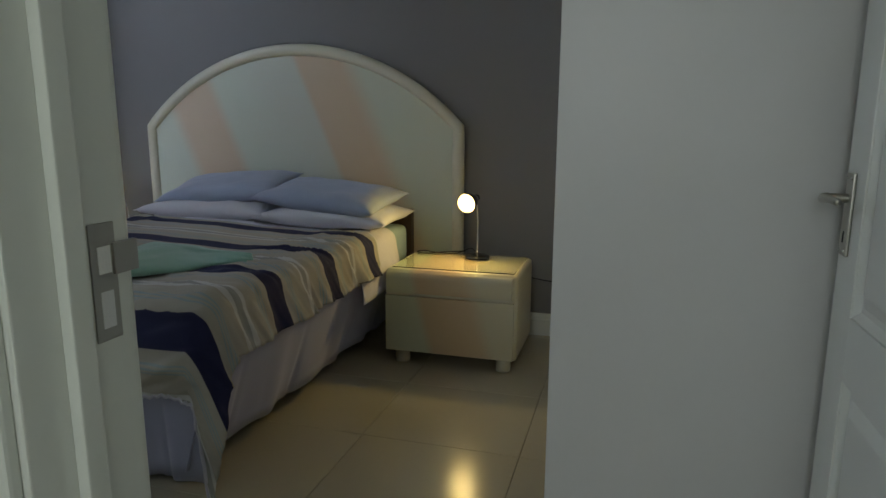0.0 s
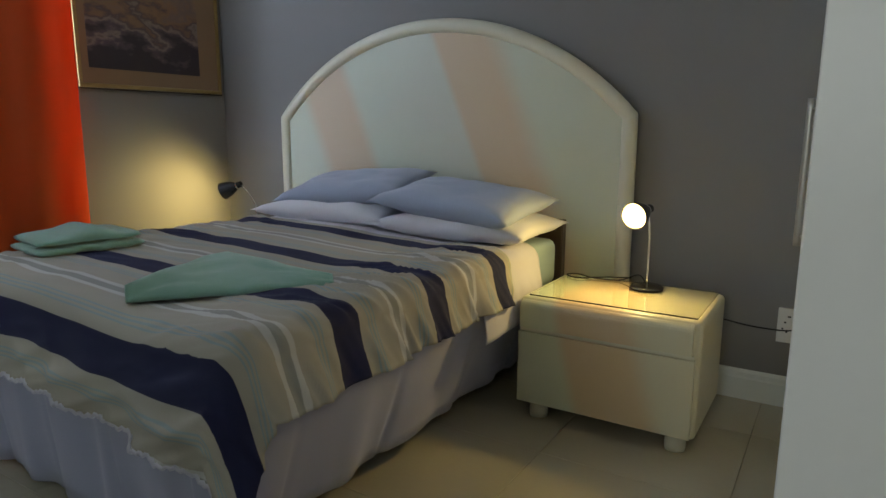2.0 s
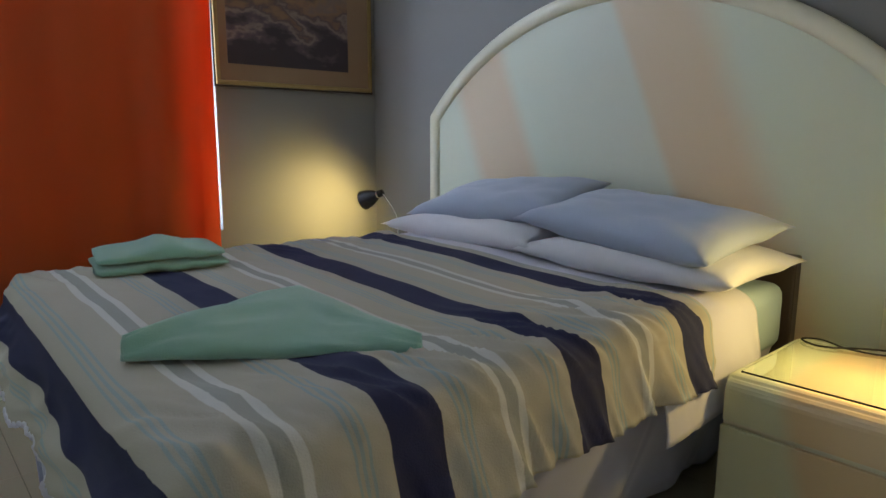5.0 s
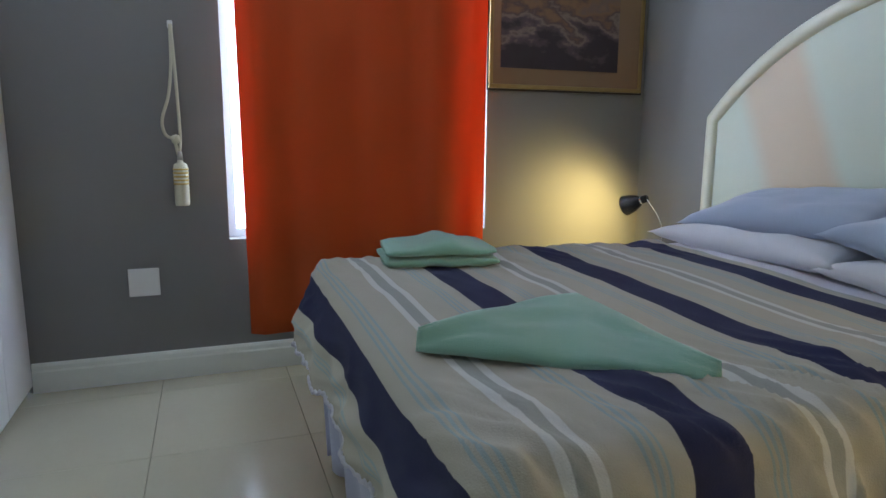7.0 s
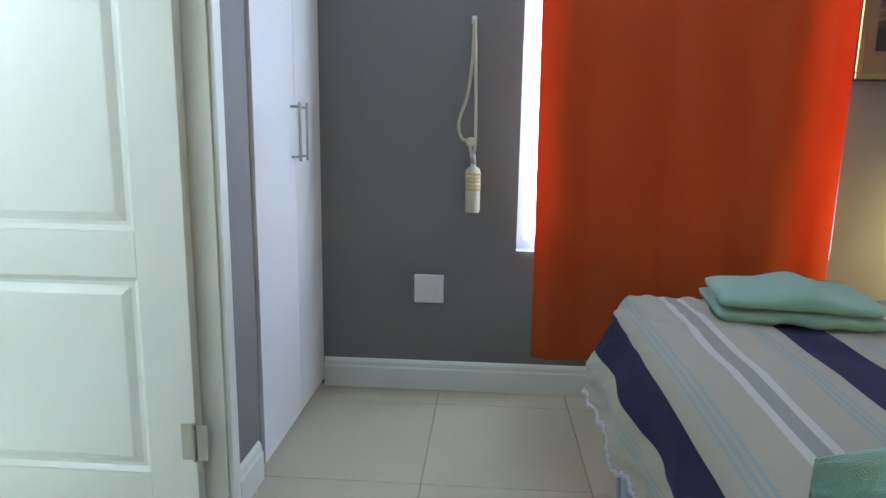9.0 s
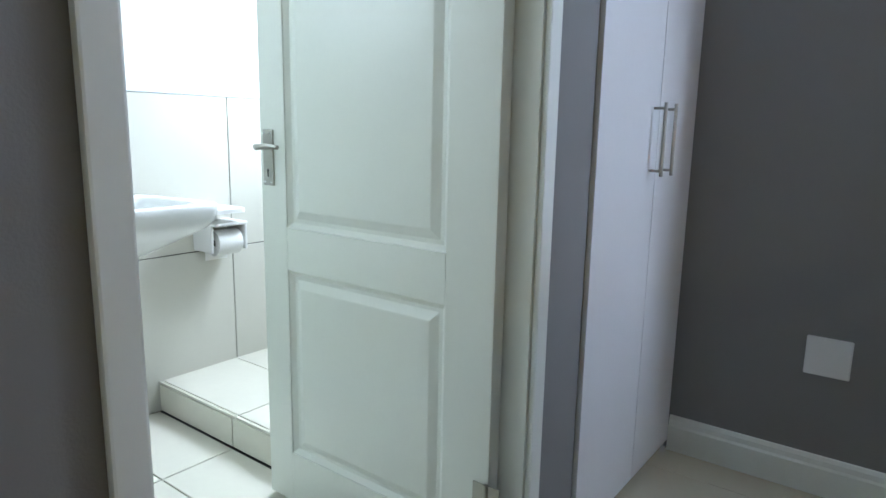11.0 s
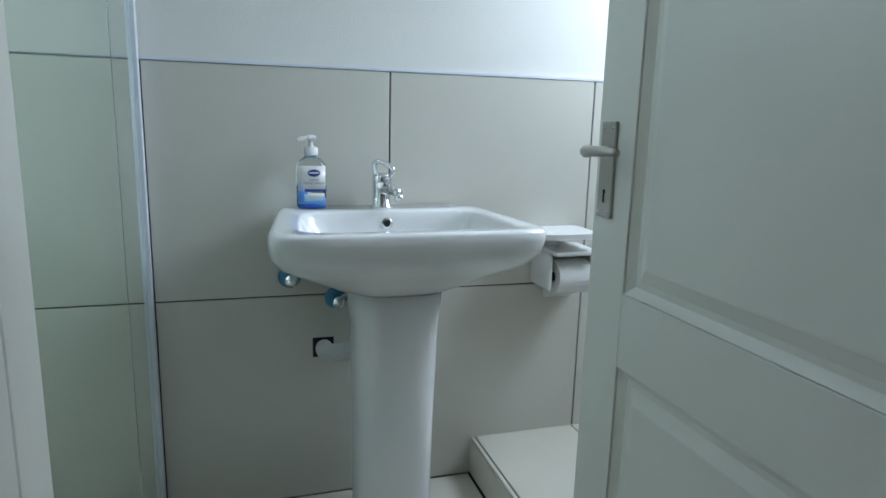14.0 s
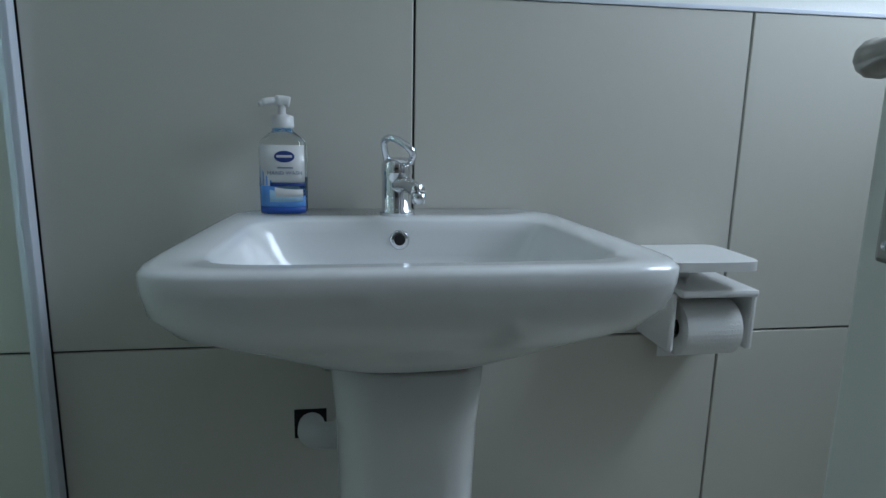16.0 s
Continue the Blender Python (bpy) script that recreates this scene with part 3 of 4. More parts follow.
edge = [drape(-1 + 2 * i / 240, hem_line(-1 + 2 * i / 240), 0.112, 3.10, 0.70, 0.015, 9.0) for i in range(241)]
part("hem", tube([p + Vector((0, 0, 0.004 * math.sin(i * 1.9))) for i, p in enumerate(edge)], 0.0055, 7), SHEET, bedspread, "frayed white hem", smooth=True)
tagged(bedspread, "beige cotton bedspread with navy and pale blue stripes", "bedspread")


def pillow(name, m, a, b, h, mat, label):
    """A soft cushion with pinched corners."""
    bm = bmesh.new()
    nn = 26
    grid = {}
    for s in (1, -1):
        for i in range(nn + 1):
            for j in range(nn + 1):
                u, v = -1 + 2 * i / nn, -1 + 2 * j / nn
                edge = max(abs(u), abs(v)) == 1
                if s == -1 and edge:
                    grid[s, i, j] = grid[1, i, j]
                    continue
                pinch = 1 - 0.13 * (1 - abs(u) ** 2) * abs(v) ** 4 - 0.0
                pin2 = 1 - 0.10 * (1 - abs(v) ** 2) * abs(u) ** 4
                t = max(0.0, (1 - u ** 4) * (1 - v ** 4)) ** 0.55
                bump = 1 + 0.16 * noise.noise((u * 2 + a * 9, v * 2, s)) + 0.05 * noise.noise((u * 6, v * 6, s + a))
                grid[s, i, j] = bm.verts.new((u * a * pin2, v * b * pinch, s * h * t * bump * 0.5 + 0.006 * noise.noise((u * 3, v * 3, a))))
    for s in (1, -1):
        for i in range(nn):
            for j in range(nn):
                q = [grid[s, i, j], grid[s, i + 1, j], grid[s, i + 1, j + 1], grid[s, i, j + 1]]
                bm.faces.new(q if s == 1 else q[::-1])
    ob = link(name, bm, mat, smooth=True)
    ob.matrix_world = m
    return tagged(ob, label, "pillow", "pillows on the bed")


pillow("pillow", pose(-1.56, 3.39, 0.700, 2, 0, 1), 0.40, 0.225, 0.105, PILLOW_WHITE, "plump white pillow lying flat under a blue one")
pillow("pillow", pose(-0.84, 3.38, 0.686, 2, 0, -2), 0.38, 0.225, 0.105, PILLOW_WHITE, "plump white pillow lying flat under a grey one")
pillow("pillow", pose(-1.525, 3.45, 0.806, 13, -4, 4), 0.365, 0.205, 0.118, PILLOW_BLUE, "soft pale blue pillow leaning on the headboard")
pillow("pillow", pose(-0.865, 3.375, 0.786, 9, 4, -6), 0.365, 0.215, 0.115, PILLOW_BLUE, "soft blue-grey pillow leaning on the headboard")

# headboard: a flat arch with a padded rim
HX0, HX1, HSH, HTOP, HY = -2.29, -0.220, 1.155, 1.616, N - 0.006
hcx, hw = (HX0 + HX1) / 2, (HX1 - HX0) / 2
sag = HTOP - HSH
HR = (hw * hw + sag * sag) / (2 * sag)
headboard = root("headboard", "arched ivory headboard airbrushed with peach and mint bands", "headboard")


def arch(ins, k=40):
    pts = [(HX0 + ins, 0.05), (HX0 + ins, HSH - ins * 0.3)]
    a0 = math.asin(hw / HR)
    for i in range(1, k):
        a = -a0 + 2 * a0 * i / k
        pts.append((hcx + (HR - ins) * math.sin(a), HTOP - HR + (HR - ins) * math.cos(a)))
    pts = [p for p in pts if HX0 + ins <= p[0] <= HX1 - ins]
    return pts + [(HX1 - ins, HSH - ins * 0.3), (HX1 - ins, 0.05)]


bm = bmesh.new()
for y in (HY, HY - 0.03):
    bm.faces.new([bm.verts.new((x, y, z)) for x, z in arch(0.06)])
bmesh.ops.bridge_loops(bm, edges=bm.edges[:])
bmesh.ops.recalc_face_normals(bm, faces=bm.faces)
part("panel", bm, BOARD, headboard, "airbrushed peach and mint panel")
rim_pts = arch(0.034)
dense = []
for (xa, za), (xb, zb) in zip(rim_pts, rim_pts[1:]):
    steps = max(1, int(((xa - xb) ** 2 + (za - zb) ** 2) ** 0.5 / 0.05))
    dense += [(xa + (xb - xa) * i / steps, HY - 0.026, za + (zb - za) * i / steps) for i in range(steps)]
dense.append((rim_pts[-1][0], HY - 0.026, rim_pts[-1][1]))
bm = tube(dense, 0.034, 14)
for v in bm.verts:
    v.co.y = HY - 0.026 + (v.co.y - (HY - 0.026)) * 0.75
part("padded_rim", bm, IVORY, headboard, "padded ivory rim", smooth=True)

# ---- bedroom: nightstands and lamps ----


def nightstand(label, m):
    ob = root("nightstand", label, "nightstand", "nightstands beside the bed", m)
    w, d, z0, z1 = 0.325, 0.47, 0.062, 0.476
    r = 0.035
    part("body", box((-w, -d / 2 + 0.018, z0), (w, d / 2, z1), 0.026, 5), STAND, ob, smooth=False)
    fr = -d / 2
    # the drawer fronts stand proud, the upper one rolled over at its top
    up = [(fr + 0.018, 0.362), (fr, 0.364)] + [(fr + r - r * math.cos(math.pi / 2 * i / 6), z1 - 0.006 - r + r * math.sin(math.pi / 2 * i / 6)) for i in range(7)] + [(fr + 0.05, 0.44), (fr + 0.018, 0.43)]
    part("drawer_front", loft([[Vector((x, y, z)) for y, z in up] for x in (-w + 0.012, w - 0.026)]), STAND, ob)
    part("drawer_front", box((-w + 0.006, fr, z0 + 0.010), (w - 0.014, fr + 0.022, 0.348), 0.003), STAND, ob)
    part("groove", box((-w + 0.01, fr + 0.010, 0.349), (w - 0.02, fr + 0.022, 0.361)), IVORY, ob)
    part("glass_top", box((-w + 0.028, -d / 2 + 0.045, z1 + 0.001), (w - 0.022, d / 2 - 0.01, z1 + 0.006), 0.001), CLEAR, ob, "clear glass top plate").visible_shadow = False
    for x in (-w + 0.07, w - 0.07):
        for y in (-d / 2 + 0.07, d / 2 - 0.07):
            part("foot", lathe([(0.0001, 0), (0.034, 0), (0.036, 0.02), (0.034, 0.062), (0.0001, 0.062)], 20, m=pose(x, y, 0)), IVORY, ob, smooth=True)
    return ob


nightstand("ivory lacquered nightstand with two drawers and glass top", pose(-0.130, 3.325, 0))
nightstand("ivory lacquered nightstand in the corner behind the bed", pose(-2.43, 3.42, 0))


def desk_lamp(label, base, head, aim, sunk=0.0):
    """A small reading lamp: disc base, bent stem, cone shade aimed at a point."""
    ob = root("reading_lamp", label, "lamp", "reading lamps beside the bed")
    bx, by, bz = base
    part("base", lathe([(0.0001, 0), (0.062, 0), (0.064, 0.006), (0.060, 0.014), (0.02, 0.019), (0.0001, 0.02)], 28, m=pose(bx, by, bz)), BLACK, ob, smooth=True)
    h, a = Vector(head), (Vector(aim) - Vector(head)).normalized()
    mid = Vector((bx, by, bz + (h.z - bz) * 0.62))
    top = h - a * 0.045
    part("stem", tube(curve([(bx, by, bz + 0.015), mid, mid.lerp(top, 0.7) + Vector((0, 0, 0.02)), top], 10), 0.0042, 8), CHROME, ob, "thin chrome gooseneck", smooth=True)
    m = Matrix.Translation(h) @ a.to_track_quat("Z", "Y").to_matrix().to_4x4()
    prof = [(0.017, -0.06), (0.018, -0.03), (0.022, -0.022), (0.030, -0.01), (0.043, 0.022), (0.049, 0.055), (0.0505, 0.062)]
    inner = [(r - 0.0015, z) for r, z in prof[::-1]]
    rings = [[m @ Vector((r * math.cos(2 * math.pi * i / 28), r * math.sin(2 * math.pi * i / 28), z)) for i in range(28)] for r, z in prof + inner]
    part("shade", loft(rings, True, True), BLACK, ob, "black cone shade", smooth=True)
    part("collar", lathe([(0.0001, -0.036), (0.0195, -0.036), (0.0195, -0.028), (0.0001, -0.028)], 20, m=m), CHROME, ob)
    prof = [(0.0001, -0.012), (0.014, -0.010), (0.018, 0.005), (0.038, 0.030), (0.0465, 0.050), (0.043, 0.066), (0.026, 0.080), (0.0001, 0.084)]
    prof = [(r * (1 - 6 * sunk), z - sunk) for r, z in prof]
    part("bulb", lathe(prof, 22, m=m), BULB, ob, "glowing warm bulb", smooth=True).visible_shadow = False
    return ob


desk_lamp("lit black desk lamp on the ivory nightstand", (-0.075, 3.445, 0.483), (-0.098, 3.400, 0.785), (-0.220, 2.900, 0.700))
desk_lamp("lit black reading lamp pointing at the grey wall", (-2.33, 3.53, 0.483), (-2.455, 3.475, 0.755), (-2.82, 3.32, 0.60), 0.028)
tagged(link("lamp_cable", tube(curve([(-0.09, 3.50, 0.49), (-0.13, 3.53, 0.515), (-0.20, 3.52, 0.488), (-0.30, 3.50, 0.487), (-0.38, 3.53, 0.489), (-0.42, 3.50, 0.488), (-0.36, 3.47, 0.487), (-0.26, 3.535, 0.489), (-0.17, 3.572, 0.49)], 10), 0.0028, 6), BLACK, smooth=True),
       "thin black lamp cable lying across the nightstand", "cable")

# ---- bedroom: wall things ----
socket = root("wall_socket", "white square wall socket with a black plug", "socket")
part("plate", box((0.365, N - 0.012, 0.265), (0.49, N, 0.405), 0.005), PLASTIC, socket)
for hx, hz, s in ((0.405, 0.372, 0.006), (0.392, 0.348, 0.004), (0.385, 0.322, 0.0035), (0.40, 0.31, 0.0035), (0.445, 0.31, 0.0035), (0.470, 0.322, 0.0035)):
    part("pin_hole", box((hx - s, N - 0.0128, hz - 0.003), (hx + s, N - 0.0115, hz + 0.003)), HOLE, socket)
plug = root("lamp_plug", "black two-pin plug with cable in the wall socket", "plug")
part("plug_body", loft([sring(0.447, 0, 0.017, 0.011, 0, 3, 20), sring(0.447, 0, 0.016, 0.010, 0.02, 3, 20), sring(0.447, 0, 0.009, 0.006, 0.032, 3, 20)]), BLACK, plug, smooth=True)
plug.matrix_world = Matrix(((1, 0, 0, 0), (0, 0, -1, N - 0.013), (0, 1, 0, 0.366), (0, 0, 0, 1)))
tagged(link("plug_cable", tube(curve([(0.447, N - 0.045, 0.364), (0.445, N - 0.05, 0.345), (0.41, N - 0.03, 0.322), (0.34, N - 0.012, 0.312), (0.25, N - 0.010, 0.315), (0.16, N - 0.02, 0.33)], 10), 0.003, 6), BLACK, smooth=True),
       "black cable running from plug behind the nightstand", "cable")

blank = root("blank_wall_plate", "blank white square cover plate on grey wall", "wall plate")
part("plate", box((W, 1.198, 0.378), (W + 0.010, 1.320, 0.498), 0.005), PLASTIC, blank)

corner_plate = root("wall_plate", "white wall plate beside the nightstand in the corner", "wall plate")
part("plate", box((W, 3.338, 0.368), (W + 0.010, 3.455, 0.484), 0.005), PLASTIC, corner_plate)

pic = root("framed_picture", "framed seascape print with tan mount and gold frame", "picture")
py0, py1, pz0, pz1 = 2.838, 3.722, 1.295, 1.98
for a, b, c, d in ((py0, py1, pz0, pz0 + 0.022), (py0, py1, pz1 - 0.022, pz1), (py0, py0 + 0.022, pz0 + 0.022, pz1 - 0.022), (py1 - 0.022, py1, pz0 + 0.022, pz1 - 0.022)):
    part("frame_side", box((W, a, c), (W + 0.026, b, d), 0.005), GOLD, pic)
part("frame_back", box((W, py0 - 0.008, pz0 - 0.009), (W + 0.016, py1 + 0.008, pz1 + 0.008), 0.002), DARK_WOOD, pic)
part("mount", box((W + 0.015, py0 + 0.022, pz0 + 0.022), (W + 0.018, py1 - 0.022, pz1 - 0.022)), TAN, pic)
ob = part("print", box((-0.001, -0.335, -0.25), (0.001, 0.335, 0.25)), PRINT, pic, "dusky seascape with rocks")
ob.location = (W + 0.019, 3.235, 1.645)

tie = root("curtain_tieback", "cream rope curtain tieback with tassel on a hook", "tieback")
part("hook", box((W, 1.412, 1.485), (W + 0.02, 1.432, 1.515), 0.004), PLASTIC, tie)
xx = W + 0.022
part("cord", tube(curve([(xx, 1.422, 1.50), (xx, 1.418, 1.35), (xx + 0.008, 1.402, 1.22), (xx + 0.006, 1.372, 1.12), (xx, 1.380, 1.06), (xx, 1.412, 1.035), (xx, 1.425, 0.975)], 10), 0.0065, 8), ROPE, tie, smooth=True)
part("cord", tube(curve([(xx, 1.425, 1.50), (xx + 0.006, 1.432, 1.30), (xx, 1.436, 1.12), (xx + 0.004, 1.436, 1.03), (xx, 1.428, 0.975)], 10), 0.0065, 8), ROPE, tie, smooth=True)
part("knot", lathe([(0.0001, -0.02), (0.016, -0.015), (0.02, 0), (0.016, 0.015), (0.0001, 0.02)], 16, m=pose(xx, 1.420, 1.04)), ROPE, tie, smooth=True)
ridges = [(0.0001, 0.0), (0.028, 0.0)] + [(0.0285 + 0.0022 * (k % 2), 0.008 + 0.0075 * k) for k in range(21)] + [(0.026, 0.172), (0.012, 0.180), (0.009, 0.215), (0.0001, 0.216)]
tassel = part("tassel", lathe(ridges, 24, m=pose(xx + 0.012, 1.431, 0.765)), ROPE, tie, "cream and gold tassel", smooth=True)
for k in range(5):
    part("gold_band", lathe([(0.0001, 0.088 + 0.015 * k), (0.0312, 0.088 + 0.015 * k), (0.0312, 0.095 + 0.015 * k), (0.0001, 0.095 + 0.015 * k)], 24, m=pose(xx + 0.012, 1.431, 0.765)), GOLD_THREAD, tassel, smooth=True)
part("metal_cap", lathe([(0.0001, 0.19), (0.012, 0.19), (0.009, 0.225), (0.0001, 0.226)], 14, m=pose(xx + 0.012, 1.431, 0.765)), STEEL, tassel, smooth=True)


def curtain(name, y0, y1, z0, z1, x, folds, amp, mat, label, seed):
    rows = []
    for k in range(22):
        f = k / 21
        row = []
        for i in range(161):
            s = i / 160
            pin = 0.75 + 0.25 * f
            w = amp * (math.sin(2 * math.pi * folds * s + 1.5 * noise.noise((s * 4, seed, 0))) * (0.55 + 0.45 * noise.noise((s * 3 + seed, 4, 0)))) * pin
            w += 0.010 * noise.noise((s * 5, f * 2, seed))
            # the edges turn back towards the window
            w -= 0.052 * max(0, (s - 0.92) / 0.08) ** 1.5 + 0.03 * max(0, (0.05 - s) / 0.05)
            row.append(Vector((x + w, y0 + (y1 - y0) * s + 0.012 * (f - 0.5) * (1 - 2 * s) + 0.03 * f * (0.5 - s) * 0.3, z1 + (z0 - z1) * f + 0.004 * math.sin(s * 25))))
        rows.append(row)
    ob = link(name, loft(rows, False, False, closed=False), mat, smooth=True)
    sol = ob.modifiers.new("thickness", "SOLIDIFY")
    sol.thickness = 0.0015
    return tagged(ob, label, "curtain")


# unseen upper edge set low to let extra daylight into the room
curtain("curtain", 1.672, 2.796, 0.195, 2.00, W + 0.125, 4.2, 0.028, CURTAIN, "plain orange curtain hanging closed before the window", 3.0)
curtain("curtain_lining", 1.735, 2.655, 0.225, 1.98, W + 0.070, 7, 0.010, LINING, "thin white lining hanging behind the orange curtain", 8.0)
rail = root("curtain_rail", "unseen white curtain rail across the upper window", "curtain rail")
part("rail", tube([(W + 0.10, 1.45, 2.03), (W + 0.10, 2.95, 2.03)], 0.012, 12), ALU, rail, smooth=True)
for y in (1.5, 2.9):
    part("bracket", box((W, y - 0.01, 2.01), (W + 0.10, y + 0.01, 2.025)), ALU, rail)

# ---- bedroom: towels ----


def towel_stack(label, m):
    """A bath towel folded over itself in thick soft layers, its upper fold humped."""
    ob = root("folded_towel", label, "towel", "towels on the bed", m)
    for k, (a, b, z, h) in enumerate(((0.205, 0.150, 0.0, 0.034), (0.198, 0.142, 0.031, 0.030))):
        rings = []
        for i in range(25):
            s = -1 + 2 * i / 24
            ring = []
            for j in range(28):
                t = 2 * math.pi * j / 28
                c, q = math.cos(t), math.sin(t)
                y = b * math.copysign(abs(c) ** 0.5, c)
                edge = (1 - abs(s) ** 6) ** 0.5 if abs(s) < 1 else 0.05
                hump = (1 + (1.7 * math.exp(-(s * 1.6 - 0.1) ** 2 * 2.4) if k == 1 and q > 0 else 0)) * (0.45 + 0.55 * edge)
                zz = z + h / 2 + h / 2 * math.copysign(abs(q) ** 0.7, q) * hump
                nz = 0.006 * noise.noise((s * 3, y * 14, k * 3)) + 0.003 * noise.noise((s * 9, y * 30, k))
                ring.append(Vector((s * a + 0.008 * noise.noise((y * 9, k, zz * 20)), y * (0.93 + 0.07 * edge) + nz, zz + nz)))
            rings.append(ring)
        part("fold", loft(rings), TOWEL, ob, smooth=True)
    return ob


towel_stack("folded mint green towel lying on the striped bedspread", pose(-1.745, 2.195, BEDTOP + 0.030, 0, 0, 80) @ Matrix.Diagonal((0.84, 0.92, 1.0, 1)))


def cone_towel(label):
    """A towel folded to a long low triangle with a thick rolled front edge."""
    ends = Vector((-0.975, 1.885, 0)), Vector((-0.675, 2.325, 0))
    back = Vector((-1.02, 2.38, 0))
    rings = []
    nn, kk = 44, 30
    along = ends[1] - ends[0]
    side = Vector((-along.y, along.x, 0)).normalized()
    for i in range(nn + 1):
        s = i / nn
        p = ends[0] + along * s
        wide = 0.035 + 0.40 * (s / 0.52 if s < 0.52 else (1 - s) / 0.48) ** 0.95
        high = 0.028 + 0.034 * math.sin(math.pi * (0.12 + 0.84 * s ** 0.85))
        ring = []
        for j in range(kk):
            t = j / (kk - 1)
            prof = math.sin(math.pi * (0.06 + 0.94 * t ** 1.15)) ** 0.75 if t < 1 else 0
            wr = 0.007 * noise.noise((s * 5, t * 5, 2)) + 0.005 * (1 - 2.4 * abs(noise.noise((s * 3 + t * 4, t * 5 - s * 3, 6)))) * min(1, t * 5)
            ring.append(p + side * (wide * t - 0.01) + Vector((0, 0, max(0.0, high * prof * (1 if t > 0 else 0.35) + wr))))
        rings.append(ring)
    bm = bmesh.new()
    rows = [[bm.verts.new(q + Vector((0, 0, BEDTOP + 0.006 + lift(q.x)))) for q in r] for r in rings]
    for a, b in zip(rows, rows[1:]):
        for i in range(kk - 1):
            bm.faces.new((a[i], a[i + 1], b[i + 1], b[i]))
        bm.faces.new((a[-1], a[0], b[0], b[-1]))
    bm.faces.new(rows[0])
    bm.faces.new(rows[-1][::-1])
    bmesh.ops.recalc_face_normals(bm, faces=bm.faces)
    ob = link("wedge_folded_towel", bm, TOWEL, smooth=True)
    return tagged(ob, label, "towel", "towels on the bed")


cone_towel("mint green towel folded to a pointed wedge")

# ---- bedroom: wardrobes ----


def bar_handle(parent, p, q, out, r=0.005):
    """A bar on two posts; p and q are its ends on the door's face, out the way it stands off."""
    p, q, o = Vector(p), Vector(q), Vector(out)
    d = (q - p).normalized()
    bm = tube([p + o - d * 0.015, p + o, q + o, q + o + d * 0.015], r, 10)
    tube([p, p + o], r * 0.8, 8, bm)
    tube([q, q + o], r * 0.8, 8, bm)
    return part("handle", bm, STEEL, parent, "steel bar handle", smooth=True)


WF = 0.812
ward = root("wardrobe", "tall built-in white laminate wardrobe with steel bar handles", "wardrobe")
part("body", box((W + 0.002, 0.27, 0.0), (WX - 0.002, WF - 0.02, 2.40), 0.002), LAMINATE, ward)
for a, b, hx in ((W + 0.004, -2.482, -2.520), (-2.479, WX - 0.003, -2.435)):
    dr = part("door", box((a, WF - 0.019, 0.03), (b, WF, 2.38), 0.002), LAMINATE, ward)
    bar_handle(dr, (hx, WF, 0.985), (hx, WF, 1.155), (0, 0.032, 0))

R0 = 0.502
closet = root("closet", "large white laminate closet with plain side panel", "wardrobe")
part("side_panel", box((R0, 1.700, 0), (E - 0.004, 1.718, 2.42), 0.002), LAMINATE, closet)
part("body", box((R0 + 0.022, 1.720, 0), (E - 0.004, N - 0.02, 2.42), 0.002), LAMINATE, closet)
for a, b, hy in ((1.722, 2.13, 2.085), (2.134, 2.57, 2.18)):
    dr = part("door", box((R0, a, 0.08), (R0 + 0.019, b, 2.40), 0.002), LAMINATE, closet)
    bar_handle(dr, (R0, hy, 0.93), (R0, hy, 1.12), (-0.022, 0, 0))
for z0, z1 in ((0.08, 0.30), (0.304, 0.52), (0.524, 0.74), (0.744, 0.96)):
    dr = part("drawer_front", box((R0, 2.574, z0), (R0 + 0.019, N - 0.03, z1), 0.002), LAMINATE, closet)
    bar_handle(dr, (R0, 3.02, (z0 + z1) / 2), (R0, 3.18, (z0 + z1) / 2), (-0.022, 0, 0))
dr = part("door", box((R0, 2.574, 0.964), (R0 + 0.019, N - 0.03, 2.40), 0.002), LAMINATE, closet)
bar_handle(dr, (R0, 2.63, 1.05), (R0, 2.63, 1.22), (-0.022, 0, 0))

# ---- bathroom ----
CX = -1.560
basin = root("wash_basin", "white ceramic pedestal wash basin", "wash basin")


def bring(z, a, y0, y1, power=5.0):
    ring = sring(CX, (y0 + y1) / 2, a, (y1 - y0) / 2, z, power, 72)
    # the bowl narrows towards the wall
    for p in ring:
        if z > 0.70:
            p.x = CX + (p.x - CX) * (1 - 0.15 * max(0.0, min(1.0, (-0.36 - p.y) / 0.44)))
    return ring


YB = BY + 0.002
rings = [bring(0.662, 0.090, YB + 0.05, -0.53, 3), bring(0.668, 0.115, YB + 0.02, -0.50, 3), bring(0.685, 0.158, YB, -0.468, 3.2), bring(0.708, 0.208, YB, -0.435, 3.6), bring(0.735, 0.262, YB, -0.402, 4.2),
         bring(0.762, 0.298, YB, -0.362, 5), bring(0.790, 0.313, YB, -0.347, 6), bring(0.820, 0.314, YB, -0.343, 7), bring(0.838, 0.311, YB, -0.345, 8), bring(0.844, 0.306, YB, -0.350, 8), bring(0.8455, 0.298, YB, -0.357, 8),
         bring(0.845, 0.252, -0.694, -0.386, 7), bring(0.841, 0.247, -0.689, -0.391, 7), bring(0.825, 0.240, -0.686, -0.40, 6), bring(0.79, 0.222, -0.680, -0.42, 5), bring(0.75, 0.185, -0.68, -0.46, 4), bring(0.735, 0.12, -0.63, -0.50, 3), bring(0.731, 0.03, -0.59, -0.53, 2)]
part("bowl", loft(rings), CERAMIC, basin, smooth=True)
